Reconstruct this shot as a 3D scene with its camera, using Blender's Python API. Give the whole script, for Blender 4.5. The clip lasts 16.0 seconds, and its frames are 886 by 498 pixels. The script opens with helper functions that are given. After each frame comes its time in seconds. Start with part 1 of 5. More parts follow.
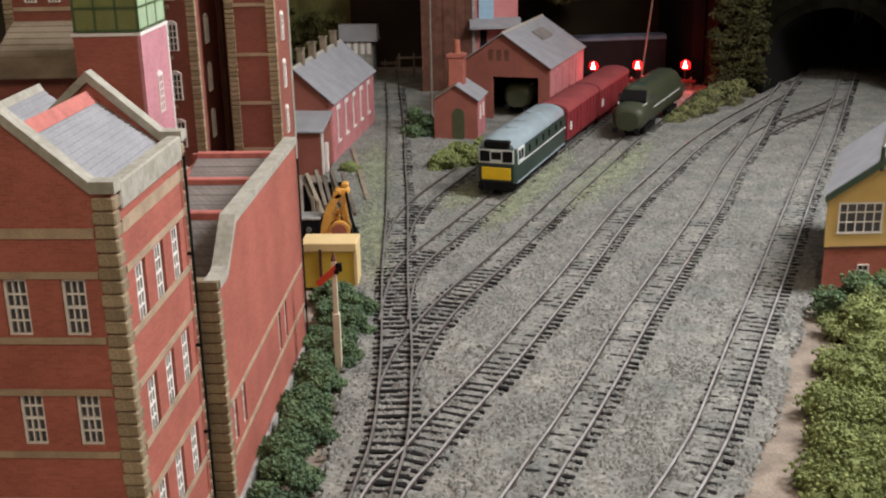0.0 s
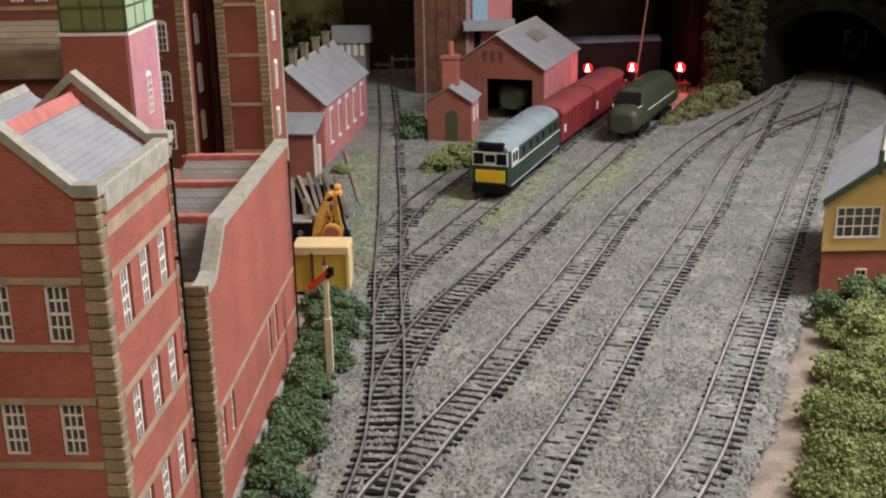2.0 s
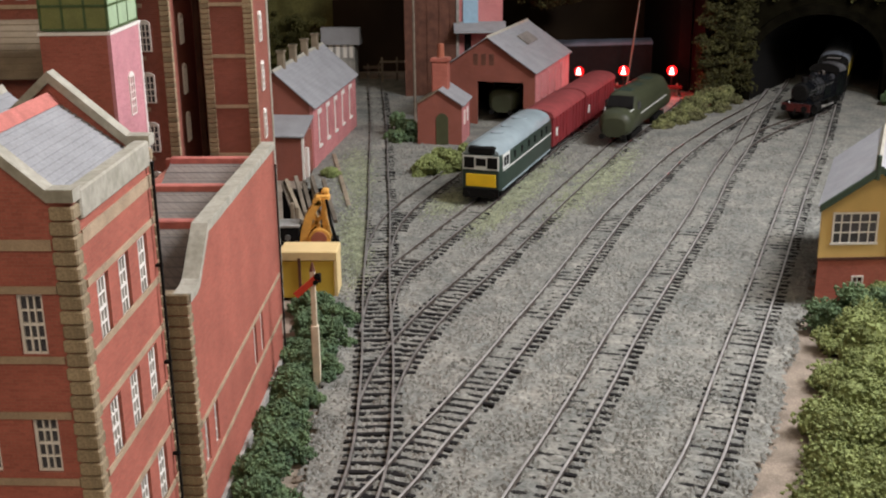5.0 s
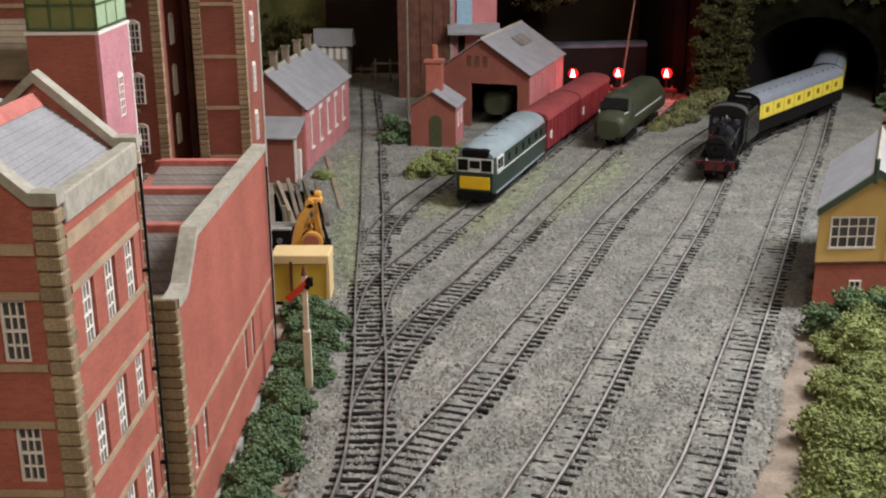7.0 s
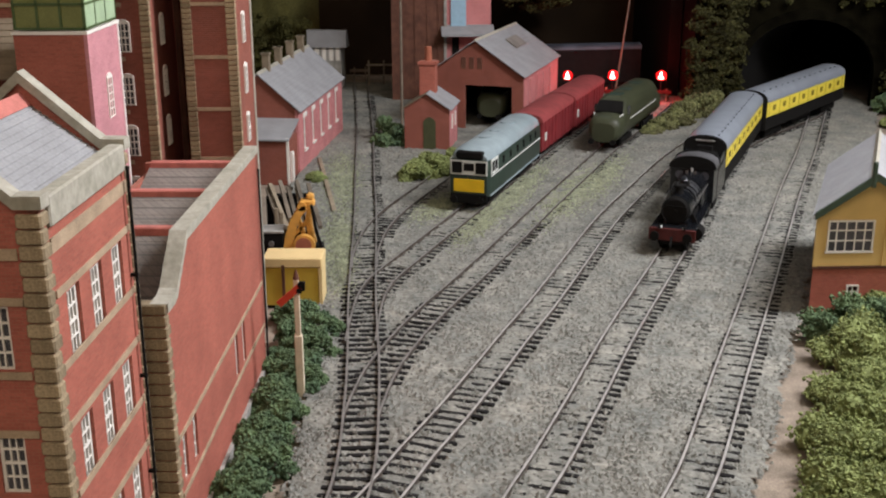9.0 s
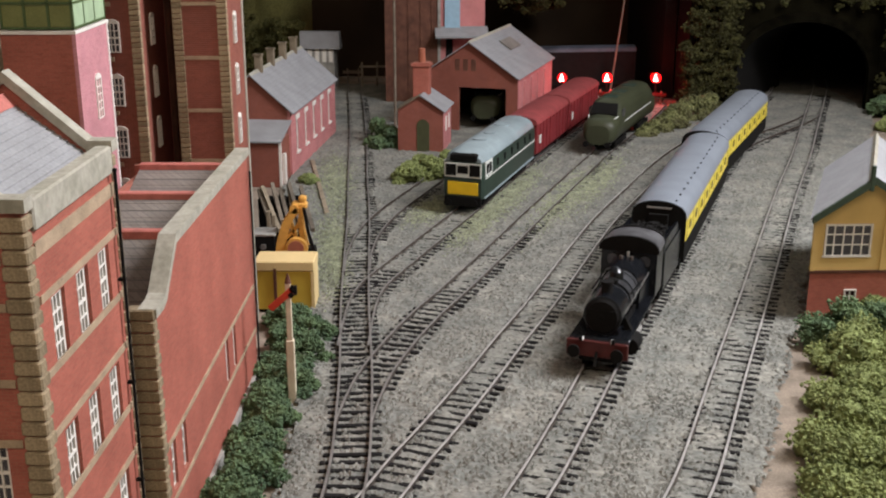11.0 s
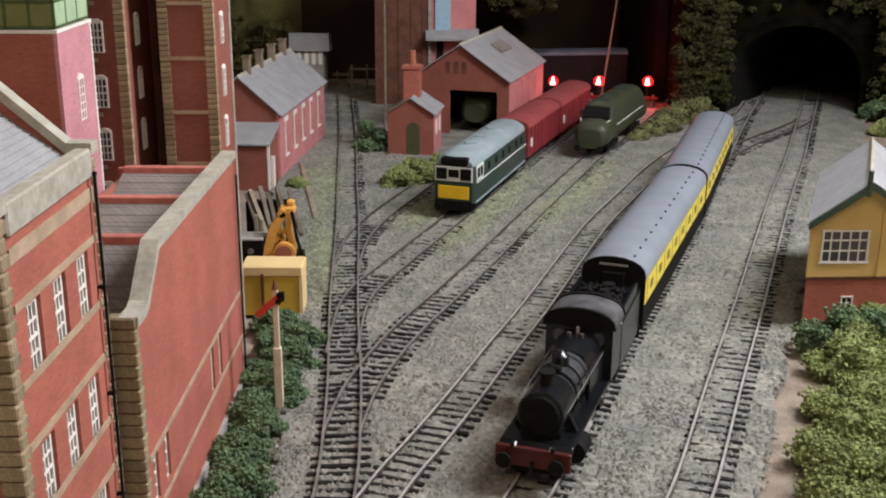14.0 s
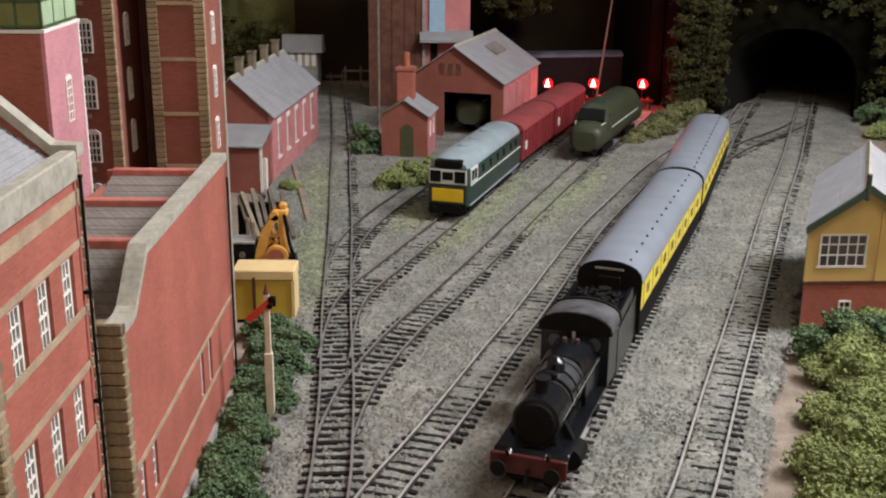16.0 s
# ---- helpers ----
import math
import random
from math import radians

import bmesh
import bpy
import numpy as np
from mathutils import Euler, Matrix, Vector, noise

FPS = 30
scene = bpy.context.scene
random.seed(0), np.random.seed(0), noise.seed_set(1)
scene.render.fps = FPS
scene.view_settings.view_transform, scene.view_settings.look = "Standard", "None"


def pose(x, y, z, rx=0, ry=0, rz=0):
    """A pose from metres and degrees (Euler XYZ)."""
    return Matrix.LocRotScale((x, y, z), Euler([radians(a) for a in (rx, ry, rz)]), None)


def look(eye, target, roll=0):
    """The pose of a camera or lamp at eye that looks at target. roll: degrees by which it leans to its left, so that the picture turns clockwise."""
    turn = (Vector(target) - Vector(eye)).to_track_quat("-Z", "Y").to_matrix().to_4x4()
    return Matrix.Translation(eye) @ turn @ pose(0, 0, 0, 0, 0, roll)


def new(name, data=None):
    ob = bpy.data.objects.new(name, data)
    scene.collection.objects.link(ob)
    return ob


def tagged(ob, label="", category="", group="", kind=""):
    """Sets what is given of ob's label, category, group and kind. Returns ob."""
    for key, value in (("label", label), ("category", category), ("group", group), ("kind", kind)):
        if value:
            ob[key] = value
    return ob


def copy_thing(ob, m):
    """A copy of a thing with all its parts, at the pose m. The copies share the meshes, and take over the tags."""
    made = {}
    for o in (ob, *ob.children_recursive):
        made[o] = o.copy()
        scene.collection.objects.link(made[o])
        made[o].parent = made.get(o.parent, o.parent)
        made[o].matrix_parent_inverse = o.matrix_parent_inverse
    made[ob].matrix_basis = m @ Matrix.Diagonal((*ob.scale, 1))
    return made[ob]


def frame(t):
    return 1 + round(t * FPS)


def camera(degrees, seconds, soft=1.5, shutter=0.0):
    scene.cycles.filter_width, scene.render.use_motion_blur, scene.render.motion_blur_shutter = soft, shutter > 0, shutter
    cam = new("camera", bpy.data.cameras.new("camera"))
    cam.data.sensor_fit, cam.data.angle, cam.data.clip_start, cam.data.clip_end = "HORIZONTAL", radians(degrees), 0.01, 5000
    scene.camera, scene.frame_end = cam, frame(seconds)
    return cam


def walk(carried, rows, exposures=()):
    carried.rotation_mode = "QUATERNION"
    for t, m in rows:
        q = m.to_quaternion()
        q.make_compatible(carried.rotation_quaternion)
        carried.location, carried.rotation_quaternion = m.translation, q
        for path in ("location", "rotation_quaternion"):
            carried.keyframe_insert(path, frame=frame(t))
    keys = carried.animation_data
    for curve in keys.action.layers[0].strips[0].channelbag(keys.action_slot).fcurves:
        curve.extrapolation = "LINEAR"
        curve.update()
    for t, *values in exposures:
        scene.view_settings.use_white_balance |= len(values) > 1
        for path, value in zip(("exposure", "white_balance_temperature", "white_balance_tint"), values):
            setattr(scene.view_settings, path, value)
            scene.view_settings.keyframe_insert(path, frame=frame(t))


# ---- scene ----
cam = camera(43.444, 16.0, soft=2.1, shutter=0.5)
MM = 0.001


def eye(x, y, z, down, right, lean):
    """A camera pose from millimetres and degrees: tilt below the horizon, turn to the right, lean."""
    return pose(x * MM, y * MM, z * MM, 90 - down, 0, -right) @ pose(0, 0, 0, 0, 0, lean)


PATH = [
    (0, eye(0.6, -36.5, 249.2, 17.937, 0.133, -1.140)),
    (2, eye(0.5, -27.3, 247.4, 17.840, 0.511, -0.929)),
    (4, eye(0.35, -18.5, 245.7, 17.742, 0.894, -0.715)),
    (6, eye(0.05, -9.9, 244.0, 17.640, 1.285, -0.504)),
    (8, eye(-0.2, -2.0, 242.5, 17.541, 1.659, -0.293)),
    (10, eye(-0.5, 5.6, 241.05, 17.438, 2.034, -0.082)),
    (12, eye(-0.7, 13.2, 239.5, 17.328, 2.416, 0.124)),
    (14, eye(-0.85, 21.2, 237.9, 17.217, 2.790, 0.315)),
    (16, eye(-0.6, 28.9, 236.4, 17.101, 3.127, 0.482)),
]
walk(cam, PATH)

# ---- light: hall lamps over the layout's viewing side, dim hall ----
world = bpy.data.worlds.new("hall_air")
scene.world = world
world.use_nodes = True
world.node_tree.nodes["Background"].inputs[0].default_value = (1.0, 0.96, 0.92, 1)
world.node_tree.nodes["Background"].inputs[1].default_value = 0.06
scene.view_settings.exposure = 0.0


def area(name, at, target, sx, sy, power, color):
    lamp = bpy.data.lights.new(name, "AREA")
    lamp.shape, lamp.size, lamp.size_y, lamp.energy, lamp.color = "RECTANGLE", sx, sy, power, color
    ob = new(name, lamp)
    ob.matrix_world = look(at, target)
    return ob


area("layout_lamp", (0.60, 0.54, 0.77), (0.0, 0.50, 0), 0.22, 0.38, 13.6, (0.97, 0.955, 1.0))
# Added unseen fill from the right to brighten the right-hand walls.
area("side_fill_lamp", (1.25, 0.42, 0.78), (-0.08, 0.40, 0.05), 0.35, 0.7, 6.0, (0.97, 0.955, 1.0))
area("hall_lamp", (0.05, -0.85, 1.35), (-0.1, 0.15, 0.05), 1.4, 0.7, 12.6, (1.0, 0.82, 0.64))
area("far_hall_lamp", (0.25, 2.3, 1.95), (0.1, 0.6, 0), 1.8, 0.7, 6.2, (0.90, 0.95, 1.0))


# ---- materials ----
def mat(name, col, rough=0.8, metal=0.0, var=0.18, size=6.0, grain=0.6, bump=0.25, col2=None, island=0.0, piece=0.0, spec=0.3):
    """A material with stains of `size` mm and grain of `grain` mm; col2: the stains' colour; island, piece: change from piece to piece."""
    m = bpy.data.materials.new(name)
    m.use_nodes = True
    nt = m.node_tree
    N, L = nt.nodes, nt.links
    b = N["Principled BSDF"]
    b.inputs["Roughness"].default_value, b.inputs["Metallic"].default_value = rough, metal
    b.inputs["Specular IOR Level"].default_value = spec
    tc = N.new("ShaderNodeTexCoord")
    big, small = N.new("ShaderNodeTexNoise"), N.new("ShaderNodeTexNoise")
    for n, mm, det in ((big, size, 4), (small, grain, 2)):
        n.inputs["Scale"].default_value = 1000 / mm
        n.inputs["Detail"].default_value = det
        L.new(tc.outputs["Object"], n.inputs["Vector"])
    ramp = N.new("ShaderNodeMapRange")
    ramp.inputs[1].default_value, ramp.inputs[2].default_value = 0.35, 0.68
    L.new(big.outputs["Fac"], ramp.inputs[0])
    mix = N.new("ShaderNodeMix")
    mix.data_type = "RGBA"
    c2 = col2 or tuple(c * (1 - 2 * var) for c in col)
    mix.inputs[6].default_value, mix.inputs[7].default_value = (*col, 1), (*c2, 1)
    L.new(ramp.outputs[0], mix.inputs[0])
    hsv = N.new("ShaderNodeHueSaturation")
    L.new(mix.outputs[2], hsv.inputs["Color"])
    val = N.new("ShaderNodeMapRange")
    val.inputs[1].default_value, val.inputs[2].default_value = 0.3, 0.7
    val.inputs[3].default_value, val.inputs[4].default_value = 1 - var, 1 + var
    L.new(small.outputs["Fac"], val.inputs[0])
    out = val.outputs[0]
    if island or piece:
        src = N.new("ShaderNodeNewGeometry").outputs["Random Per Island"] if island else N.new("ShaderNodeObjectInfo").outputs["Random"]
        k = island or piece
        mr, mul = N.new("ShaderNodeMapRange"), N.new("ShaderNodeMath")
        mr.inputs[3].default_value, mr.inputs[4].default_value = 1 - k, 1 + k
        mul.operation = "MULTIPLY"
        L.new(src, mr.inputs[0])
        L.new(mr.outputs[0], mul.inputs[0])
        L.new(out, mul.inputs[1])
        out = mul.outputs[0]
    L.new(out, hsv.inputs["Value"])
    L.new(hsv.outputs[0], b.inputs["Base Color"])
    if bump:
        bp = N.new("ShaderNodeBump")
        bp.inputs["Strength"].default_value, bp.inputs["Distance"].default_value = bump, grain * MM * 0.4
        L.new(small.outputs["Fac"], bp.inputs["Height"])
        L.new(bp.outputs[0], b.inputs["Normal"])
    return m


def printed(name, col, mortar, w, h, rough=0.75, var=0.2, axis="Y"):
    """Printed brick or slate paper: courses of h mm, pieces of w mm, on walls (courses by z)."""
    m = mat(name, col, rough, var=0.1, size=25, grain=0.8, bump=0.1)
    nt = m.node_tree
    N, L = nt.nodes, nt.links
    hsv = next(n for n in N if n.type == "HUE_SAT")
    br = N.new("ShaderNodeTexBrick")
    br.inputs["Scale"].default_value = 1
    br.inputs["Brick Width"].default_value, br.inputs["Row Height"].default_value = w * MM, h * MM
    br.inputs["Mortar Size"].default_value = h * MM * 0.09
    br.inputs["Color1"].default_value, br.inputs["Color2"].default_value = (1, 1, 1, 1), (1 - var, 1 - var, 1 - var, 1)
    br.inputs["Mortar"].default_value = (*[min(2.0, a / max(c, 0.02)) for a, c in zip(mortar, col)], 1)
    tc, sep, com, add = N.new("ShaderNodeTexCoord"), N.new("ShaderNodeSeparateXYZ"), N.new("ShaderNodeCombineXYZ"), N.new("ShaderNodeMath")
    L.new(tc.outputs["Object"], sep.inputs[0])
    L.new(sep.outputs[0], add.inputs[0])
    L.new(sep.outputs[1], add.inputs[1])
    L.new(add.outputs[0], com.inputs[0])
    L.new(sep.outputs[2], com.inputs[1])
    L.new(com.outputs[0], br.inputs["Vector"])
    mul = N.new("ShaderNodeMix")
    mul.data_type, mul.blend_type = "RGBA", "MULTIPLY"
    mul.inputs[0].default_value = 1
    L.new(hsv.outputs[0], mul.inputs[6])
    L.new(br.outputs[0], mul.inputs[7])
    L.new(mul.outputs[2], N["Principled BSDF"].inputs["Base Color"])
    return m


def glow(name, col, strength):
    m = bpy.data.materials.new(name)
    m.use_nodes = True
    b = m.node_tree.nodes["Principled BSDF"]
    b.inputs["Base Color"].default_value = (*col, 1)
    b.inputs["Emission Color"].default_value, b.inputs["Emission Strength"].default_value = (*col, 1), strength
    return m


BRICK = printed("printed_brick", (0.42, 0.122, 0.086), (0.34, 0.14, 0.10), 3.0, 1.0)
# Lit-side brick on cottages, shed and lamp room; dark_red_brick is its shaded copy.
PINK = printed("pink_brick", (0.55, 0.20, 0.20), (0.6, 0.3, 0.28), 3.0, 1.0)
# Paler brick that paints light onto the stair tower's right side.
LIT_MAUVE = printed("lit_mauve_brick", (0.56, 0.24, 0.27), (0.62, 0.33, 0.34), 3.0, 1.0)
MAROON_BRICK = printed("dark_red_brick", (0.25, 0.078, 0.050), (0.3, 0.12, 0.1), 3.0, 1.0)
STONE = mat("buff_stone", (0.32, 0.25, 0.155), 0.85, var=0.22, size=5, grain=0.7, piece=0.22)
STONE_BAND = mat("stone_band", (0.40, 0.30, 0.20), 0.85, var=0.15, size=9)
COPING = mat("grey_coping_stone", (0.38, 0.36, 0.30), 0.85, var=0.12, size=9, grain=2.2, col2=(0.28, 0.27, 0.215))
PLINTH = mat("grey_plinth", (0.36, 0.35, 0.32), 0.9, var=0.2, size=8)
SLATE = printed("grey_slate", (0.25, 0.225, 0.20), (0.15, 0.14, 0.13), 3.6, 2.4, 0.6)
SLATE_PLAIN = mat("painted_slate", (0.30, 0.305, 0.315), 0.60, var=0.10, size=16, grain=1.2, col2=(0.25, 0.253, 0.26))
BROWN_SLATE = mat("brown_slate", (0.22, 0.175, 0.12), 0.8, var=0.15, size=12)
RIDGE = mat("red_ridge_tile", (0.50, 0.17, 0.14), 0.75, var=0.12, size=5)
WHITE = mat("white_window_frame", (0.75, 0.72, 0.66), 0.6, var=0.05, size=5, bump=0)
GLASS = mat("dark_window_glass", (0.06, 0.06, 0.07), 0.15, var=0.1, bump=0, spec=0.5)
BLACK = mat("black_paint", (0.006, 0.007, 0.009), 0.25, var=0.2, size=7, grain=1.6, bump=0.03, spec=0.55)
SOOT = mat("matt_black", (0.007, 0.0065, 0.006), 0.8, var=0.2, size=9, bump=0.1, spec=0.15)
STEEL = mat("worn_rail_steel", (0.47, 0.455, 0.43), 0.40, 0.35, var=0.15, size=12, bump=0.05)
DULL = mat("dull_rail_top", (0.22, 0.21, 0.195), 0.55, 0.2, var=0.2, size=12, bump=0.05)
RUST = mat("rusty_rail_side", (0.07, 0.055, 0.045), 0.85, var=0.2, size=5)
SLEEPER = mat("dark_sleeper", (0.009, 0.008, 0.008), 0.95, var=0.2, size=4, piece=0.35)
BALLAST = mat("ballast_grey", (0.150, 0.155, 0.140), 0.95, var=0.3, size=26, grain=3.2, bump=1.0, col2=(0.245, 0.238, 0.205))
STONES = mat("ballast_stone", (0.225, 0.226, 0.202), 0.95, var=0.2, size=40, grain=0.9, bump=0.3, island=0.24)
EARTH = mat("tan_earth", (0.30, 0.245, 0.19), 0.95, var=0.2, size=14, grain=1.0, bump=0.6)
GRASS = mat("pale_grass_scatter", (0.31, 0.335, 0.225), 0.95, var=0.2, size=8, grain=0.8, bump=0.6, island=0.4)
# The dark col2 patches imitate shade in hollows between the clumps.
LEAF = mat("olive_foliage", (0.225, 0.262, 0.098), 0.95, var=0.22, size=24, grain=1.0, bump=0.7, island=0.28, col2=(0.10, 0.125, 0.042))
LEAF_DARK = mat("dark_green_foliage", (0.110, 0.165, 0.078), 0.95, var=0.25, size=18, grain=1.0, bump=0.7, island=0.28, col2=(0.045, 0.078, 0.045))
SCRUB = mat("brown_green_scrub", (0.155, 0.165, 0.065), 0.9, var=0.3, size=14, grain=1.0, bump=0.7, island=0.4, col2=(0.08, 0.075, 0.035))
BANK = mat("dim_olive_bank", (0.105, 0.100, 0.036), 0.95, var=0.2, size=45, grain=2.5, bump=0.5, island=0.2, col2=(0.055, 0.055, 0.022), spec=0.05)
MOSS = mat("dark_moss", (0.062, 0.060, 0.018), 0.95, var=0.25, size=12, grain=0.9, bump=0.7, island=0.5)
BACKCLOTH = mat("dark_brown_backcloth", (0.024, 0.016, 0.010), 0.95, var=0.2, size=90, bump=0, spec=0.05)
# Hill and portal nearly black: the far end's dimness is in the colour.
HILL = mat("dim_far_hillside", (0.008, 0.0072, 0.0040), 0.95, var=0.3, size=30, grain=2, bump=0.8, spec=0.0)
PORTAL = mat("dim_portal_stone", (0.0065, 0.0058, 0.0036), 0.95, var=0.3, size=12, spec=0.0)
YELLOW = mat("yellow_container", (0.60, 0.42, 0.06), 0.5, var=0.08, size=20, bump=0.05)
CREAM = mat("cream_lid", (0.72, 0.55, 0.27), 0.55, var=0.06, size=20, bump=0.05)
ORANGE = mat("yellow_crane_paint", (0.72, 0.38, 0.085), 0.45, var=0.12, size=6, bump=0.05)
BOXYELLOW = mat("cream_yellow_board", (0.66, 0.46, 0.17), 0.6, var=0.06, size=20, bump=0.05)
BARGE = mat("dark_green_bargeboard", (0.035, 0.055, 0.035), 0.5, var=0.1, bump=0)
POST = mat("cream_signal_post", (0.66, 0.58, 0.44), 0.6, var=0.1, size=8, bump=0)
ARM_RED = mat("red_signal_arm", (0.55, 0.06, 0.03), 0.5, var=0.1, bump=0)
DGREEN = mat("dark_green_loco", (0.030, 0.050, 0.038), 0.42, var=0.12, size=20, bump=0.03, spec=0.4)
OGREEN = mat("olive_green_loco", (0.048, 0.054, 0.030), 0.45, var=0.12, size=20, bump=0.03)
LROOF = mat("blue_grey_roof", (0.26, 0.32, 0.34), 0.5, var=0.1, size=14, bump=0.03)
CROOF = mat("grey_coach_roof", (0.215, 0.24, 0.275), 0.36, var=0.08, size=25, bump=0.03)
CYELLOW = mat("coach_yellow", (0.74, 0.60, 0.07), 0.4, var=0.05, size=20, bump=0.02)
PANEL = mat("warning_yellow", (0.78, 0.50, 0.02), 0.45, var=0.05, bump=0)
VANROOF = mat("dusty_van_roof", (0.27, 0.055, 0.055), 0.6, var=0.15, size=14, bump=0.05)
VAN = mat("maroon_van", (0.21, 0.028, 0.032), 0.5, var=0.12, size=12, bump=0.05)
CABWHITE = mat("white_cab_band", (0.66, 0.68, 0.64), 0.5, var=0.05, bump=0)
BEAM = mat("red_buffer_beam", (0.075, 0.013, 0.011), 0.5, var=0.15, bump=0)
# Green glazing made paler for the lantern's lit side.
LITGREEN = mat("lit_green_glazing", (0.42, 0.56, 0.36), 0.3, var=0.1, size=9, bump=0, spec=0.5)
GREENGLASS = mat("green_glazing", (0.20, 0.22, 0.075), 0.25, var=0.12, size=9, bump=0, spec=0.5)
GREENBAR = mat("green_glazing_bar", (0.07, 0.11, 0.04), 0.5, var=0.1, bump=0)
TIMBER = mat("weathered_timber", (0.20, 0.165, 0.125), 0.85, var=0.2, size=8, piece=0.25)
# Also paints the shade on the signal box's left wall.
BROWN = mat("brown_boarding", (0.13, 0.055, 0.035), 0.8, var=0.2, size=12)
BLUE = mat("pale_blue_paint", (0.30, 0.46, 0.58), 0.5, var=0.06, bump=0)
DOOR = mat("dark_green_door", (0.06, 0.065, 0.03), 0.6, var=0.1, bump=0)
TERRACOTTA = mat("terracotta", (0.36, 0.12, 0.07), 0.8, var=0.1, bump=0.1)
REDGLOW = glow("red_lamp", (1.0, 0.5, 0.45), 9.0)
# Emission for two discs that imitate the halo around each red lamp.
HALORIM = glow("red_halo_rim", (1.0, 0.004, 0.008), 0.13)
REDHALO = glow("red_halo", (1.0, 0.006, 0.010), 0.95)
PLASTER = mat("hall_paint", (0.45, 0.42, 0.38), 0.9, var=0.05, size=300, bump=0)
CARPET = mat("hall_floor", (0.12, 0.11, 0.10), 0.95, var=0.1, size=200, bump=0)
WOODEDGE = mat("baseboard_timber", (0.20, 0.13, 0.07), 0.7, var=0.15, size=40)


# ---- mesh helpers; all sizes in millimetres ----
class Mesh:
    def __init__(self):
        self.v, self.f, self.m = [], [], []

    def add(self, verts, faces, mi=0):
        n = len(self.v)
        self.v += [tuple(p) for p in verts]
        self.f += [tuple(n + i for i in f) for f in faces]
        self.m += [mi] * len(faces)
        return self

    def box(self, x0, x1, y0, y1, z0, z1, mi=0, c=0.0):
        if not c:
            v = [(x, y, z) for z in (z0, z1) for y in (y0, y1) for x in (x0, x1)]
            return self.add(v, [(0, 2, 3, 1), (4, 5, 7, 6), (0, 1, 5, 4), (2, 6, 7, 3), (0, 4, 6, 2), (1, 3, 7, 5)], mi)
        ring = lambda e, z: [(x0 + e + c, y0 + e, z), (x1 - e - c, y0 + e, z), (x1 - e, y0 + e + c, z), (x1 - e, y1 - e - c, z),
                             (x1 - e - c, y1 - e, z), (x0 + e + c, y1 - e, z), (x0 + e, y1 - e - c, z), (x0 + e, y0 + e + c, z)]
        v = ring(c, z0) + ring(0, z0 + c) + ring(0, z1 - c) + ring(c, z1)
        f = [tuple(reversed(range(8))), tuple(range(24, 32))]
        for k in range(3):
            f += [(8 * k + i, 8 * k + (i + 1) % 8, 8 * k + 8 + (i + 1) % 8, 8 * k + 8 + i) for i in range(8)]
        return self.add(v, f, mi)

    def prism(self, pts, a, b, axis="y", mi=0):
        """A polygon drawn in the plane across `axis`, drawn out from a to b. For y the polygon is (x, z), for x it is (y, z), for z it is (x, y)."""
        put = {"y": lambda p, t: (p[0], t, p[1]), "x": lambda p, t: (t, p[0], p[1]), "z": lambda p, t: (p[0], p[1], t)}[axis]
        n = len(pts)
        v = [put(p, a) for p in pts] + [put(p, b) for p in pts]
        f = [tuple(range(n)), tuple(range(2 * n - 1, n - 1, -1))] + [(i, n + i, n + (i + 1) % n, (i + 1) % n) for i in range(n)]
        area2 = sum(pts[i][0] * pts[(i + 1) % n][1] - pts[(i + 1) % n][0] * pts[i][1] for i in range(n))
        flip = (area2 > 0) != (axis == "y")
        if axis == "x":
            flip = area2 > 0
        if axis == "z":
            flip = area2 > 0
        if (b < a):
            flip = not flip
        if flip:
            f = [tuple(reversed(q)) for q in f]
        return self.add(v, f, mi)

    def cyl(self, p, q, r, n=12, mi=0, r2=None):
        p, q = Vector(p), Vector(q)
        d = (q - p).normalized()
        a = d.orthogonal().normalized()
        b = d.cross(a)
        r2 = r if r2 is None else r2
        v = [p + (a * math.cos(2 * math.pi * i / n) + b * math.sin(2 * math.pi * i / n)) * r for i in range(n)]
        v += [q + (a * math.cos(2 * math.pi * i / n) + b * math.sin(2 * math.pi * i / n)) * r2 for i in range(n)]
        f = [(i, (i + 1) % n, n + (i + 1) % n, n + i) for i in range(n)] + [tuple(reversed(range(n))), tuple(range(n, 2 * n))]
        return self.add(v, f, mi)

    def bar(self, p, q, w, h, mi=0):
        """A straight square bar from p to q, w across and h high."""
        p, q = Vector(p), Vector(q)
        d = (q - p).normalized()
        s = d.cross(Vector((0, 0, 1)))
        s = (s if s.length > 1e-4 else Vector((1, 0, 0))).normalized() * (w / 2)
        u = s.cross(d).normalized() * (h / 2)
        v = [e + i * s + j * u for e in (p, q) for i, j in ((-1, -1), (1, -1), (1, 1), (-1, 1))]
        return self.add(v, [(3, 2, 1, 0), (4, 5, 6, 7), (0, 1, 5, 4), (1, 2, 6, 5), (2, 3, 7, 6), (3, 0, 4, 7)], mi)

    def moved(self, m):
        self.v = [tuple(m @ Vector(p)) for p in self.v]
        return self

    def data(self, name, mats, smooth=0):
        me = bpy.data.meshes.new(name)
        me.from_pydata([(x * MM, y * MM, z * MM) for x, y, z in self.v], [], self.f)
        for m in (mats if isinstance(mats, (list, tuple)) else [mats]):
            me.materials.append(m)
        me.polygons.foreach_set("material_index", self.m)
        if smooth:
            me.polygons.foreach_set("use_smooth", [True] * len(me.polygons))
            me.set_sharp_from_angle(angle=radians(smooth))
        me.update()
        return me


def at(x, y, z=0, rz=0, rx=0, ry=0):
    return pose(x * MM, y * MM, z * MM, rx, ry, rz)


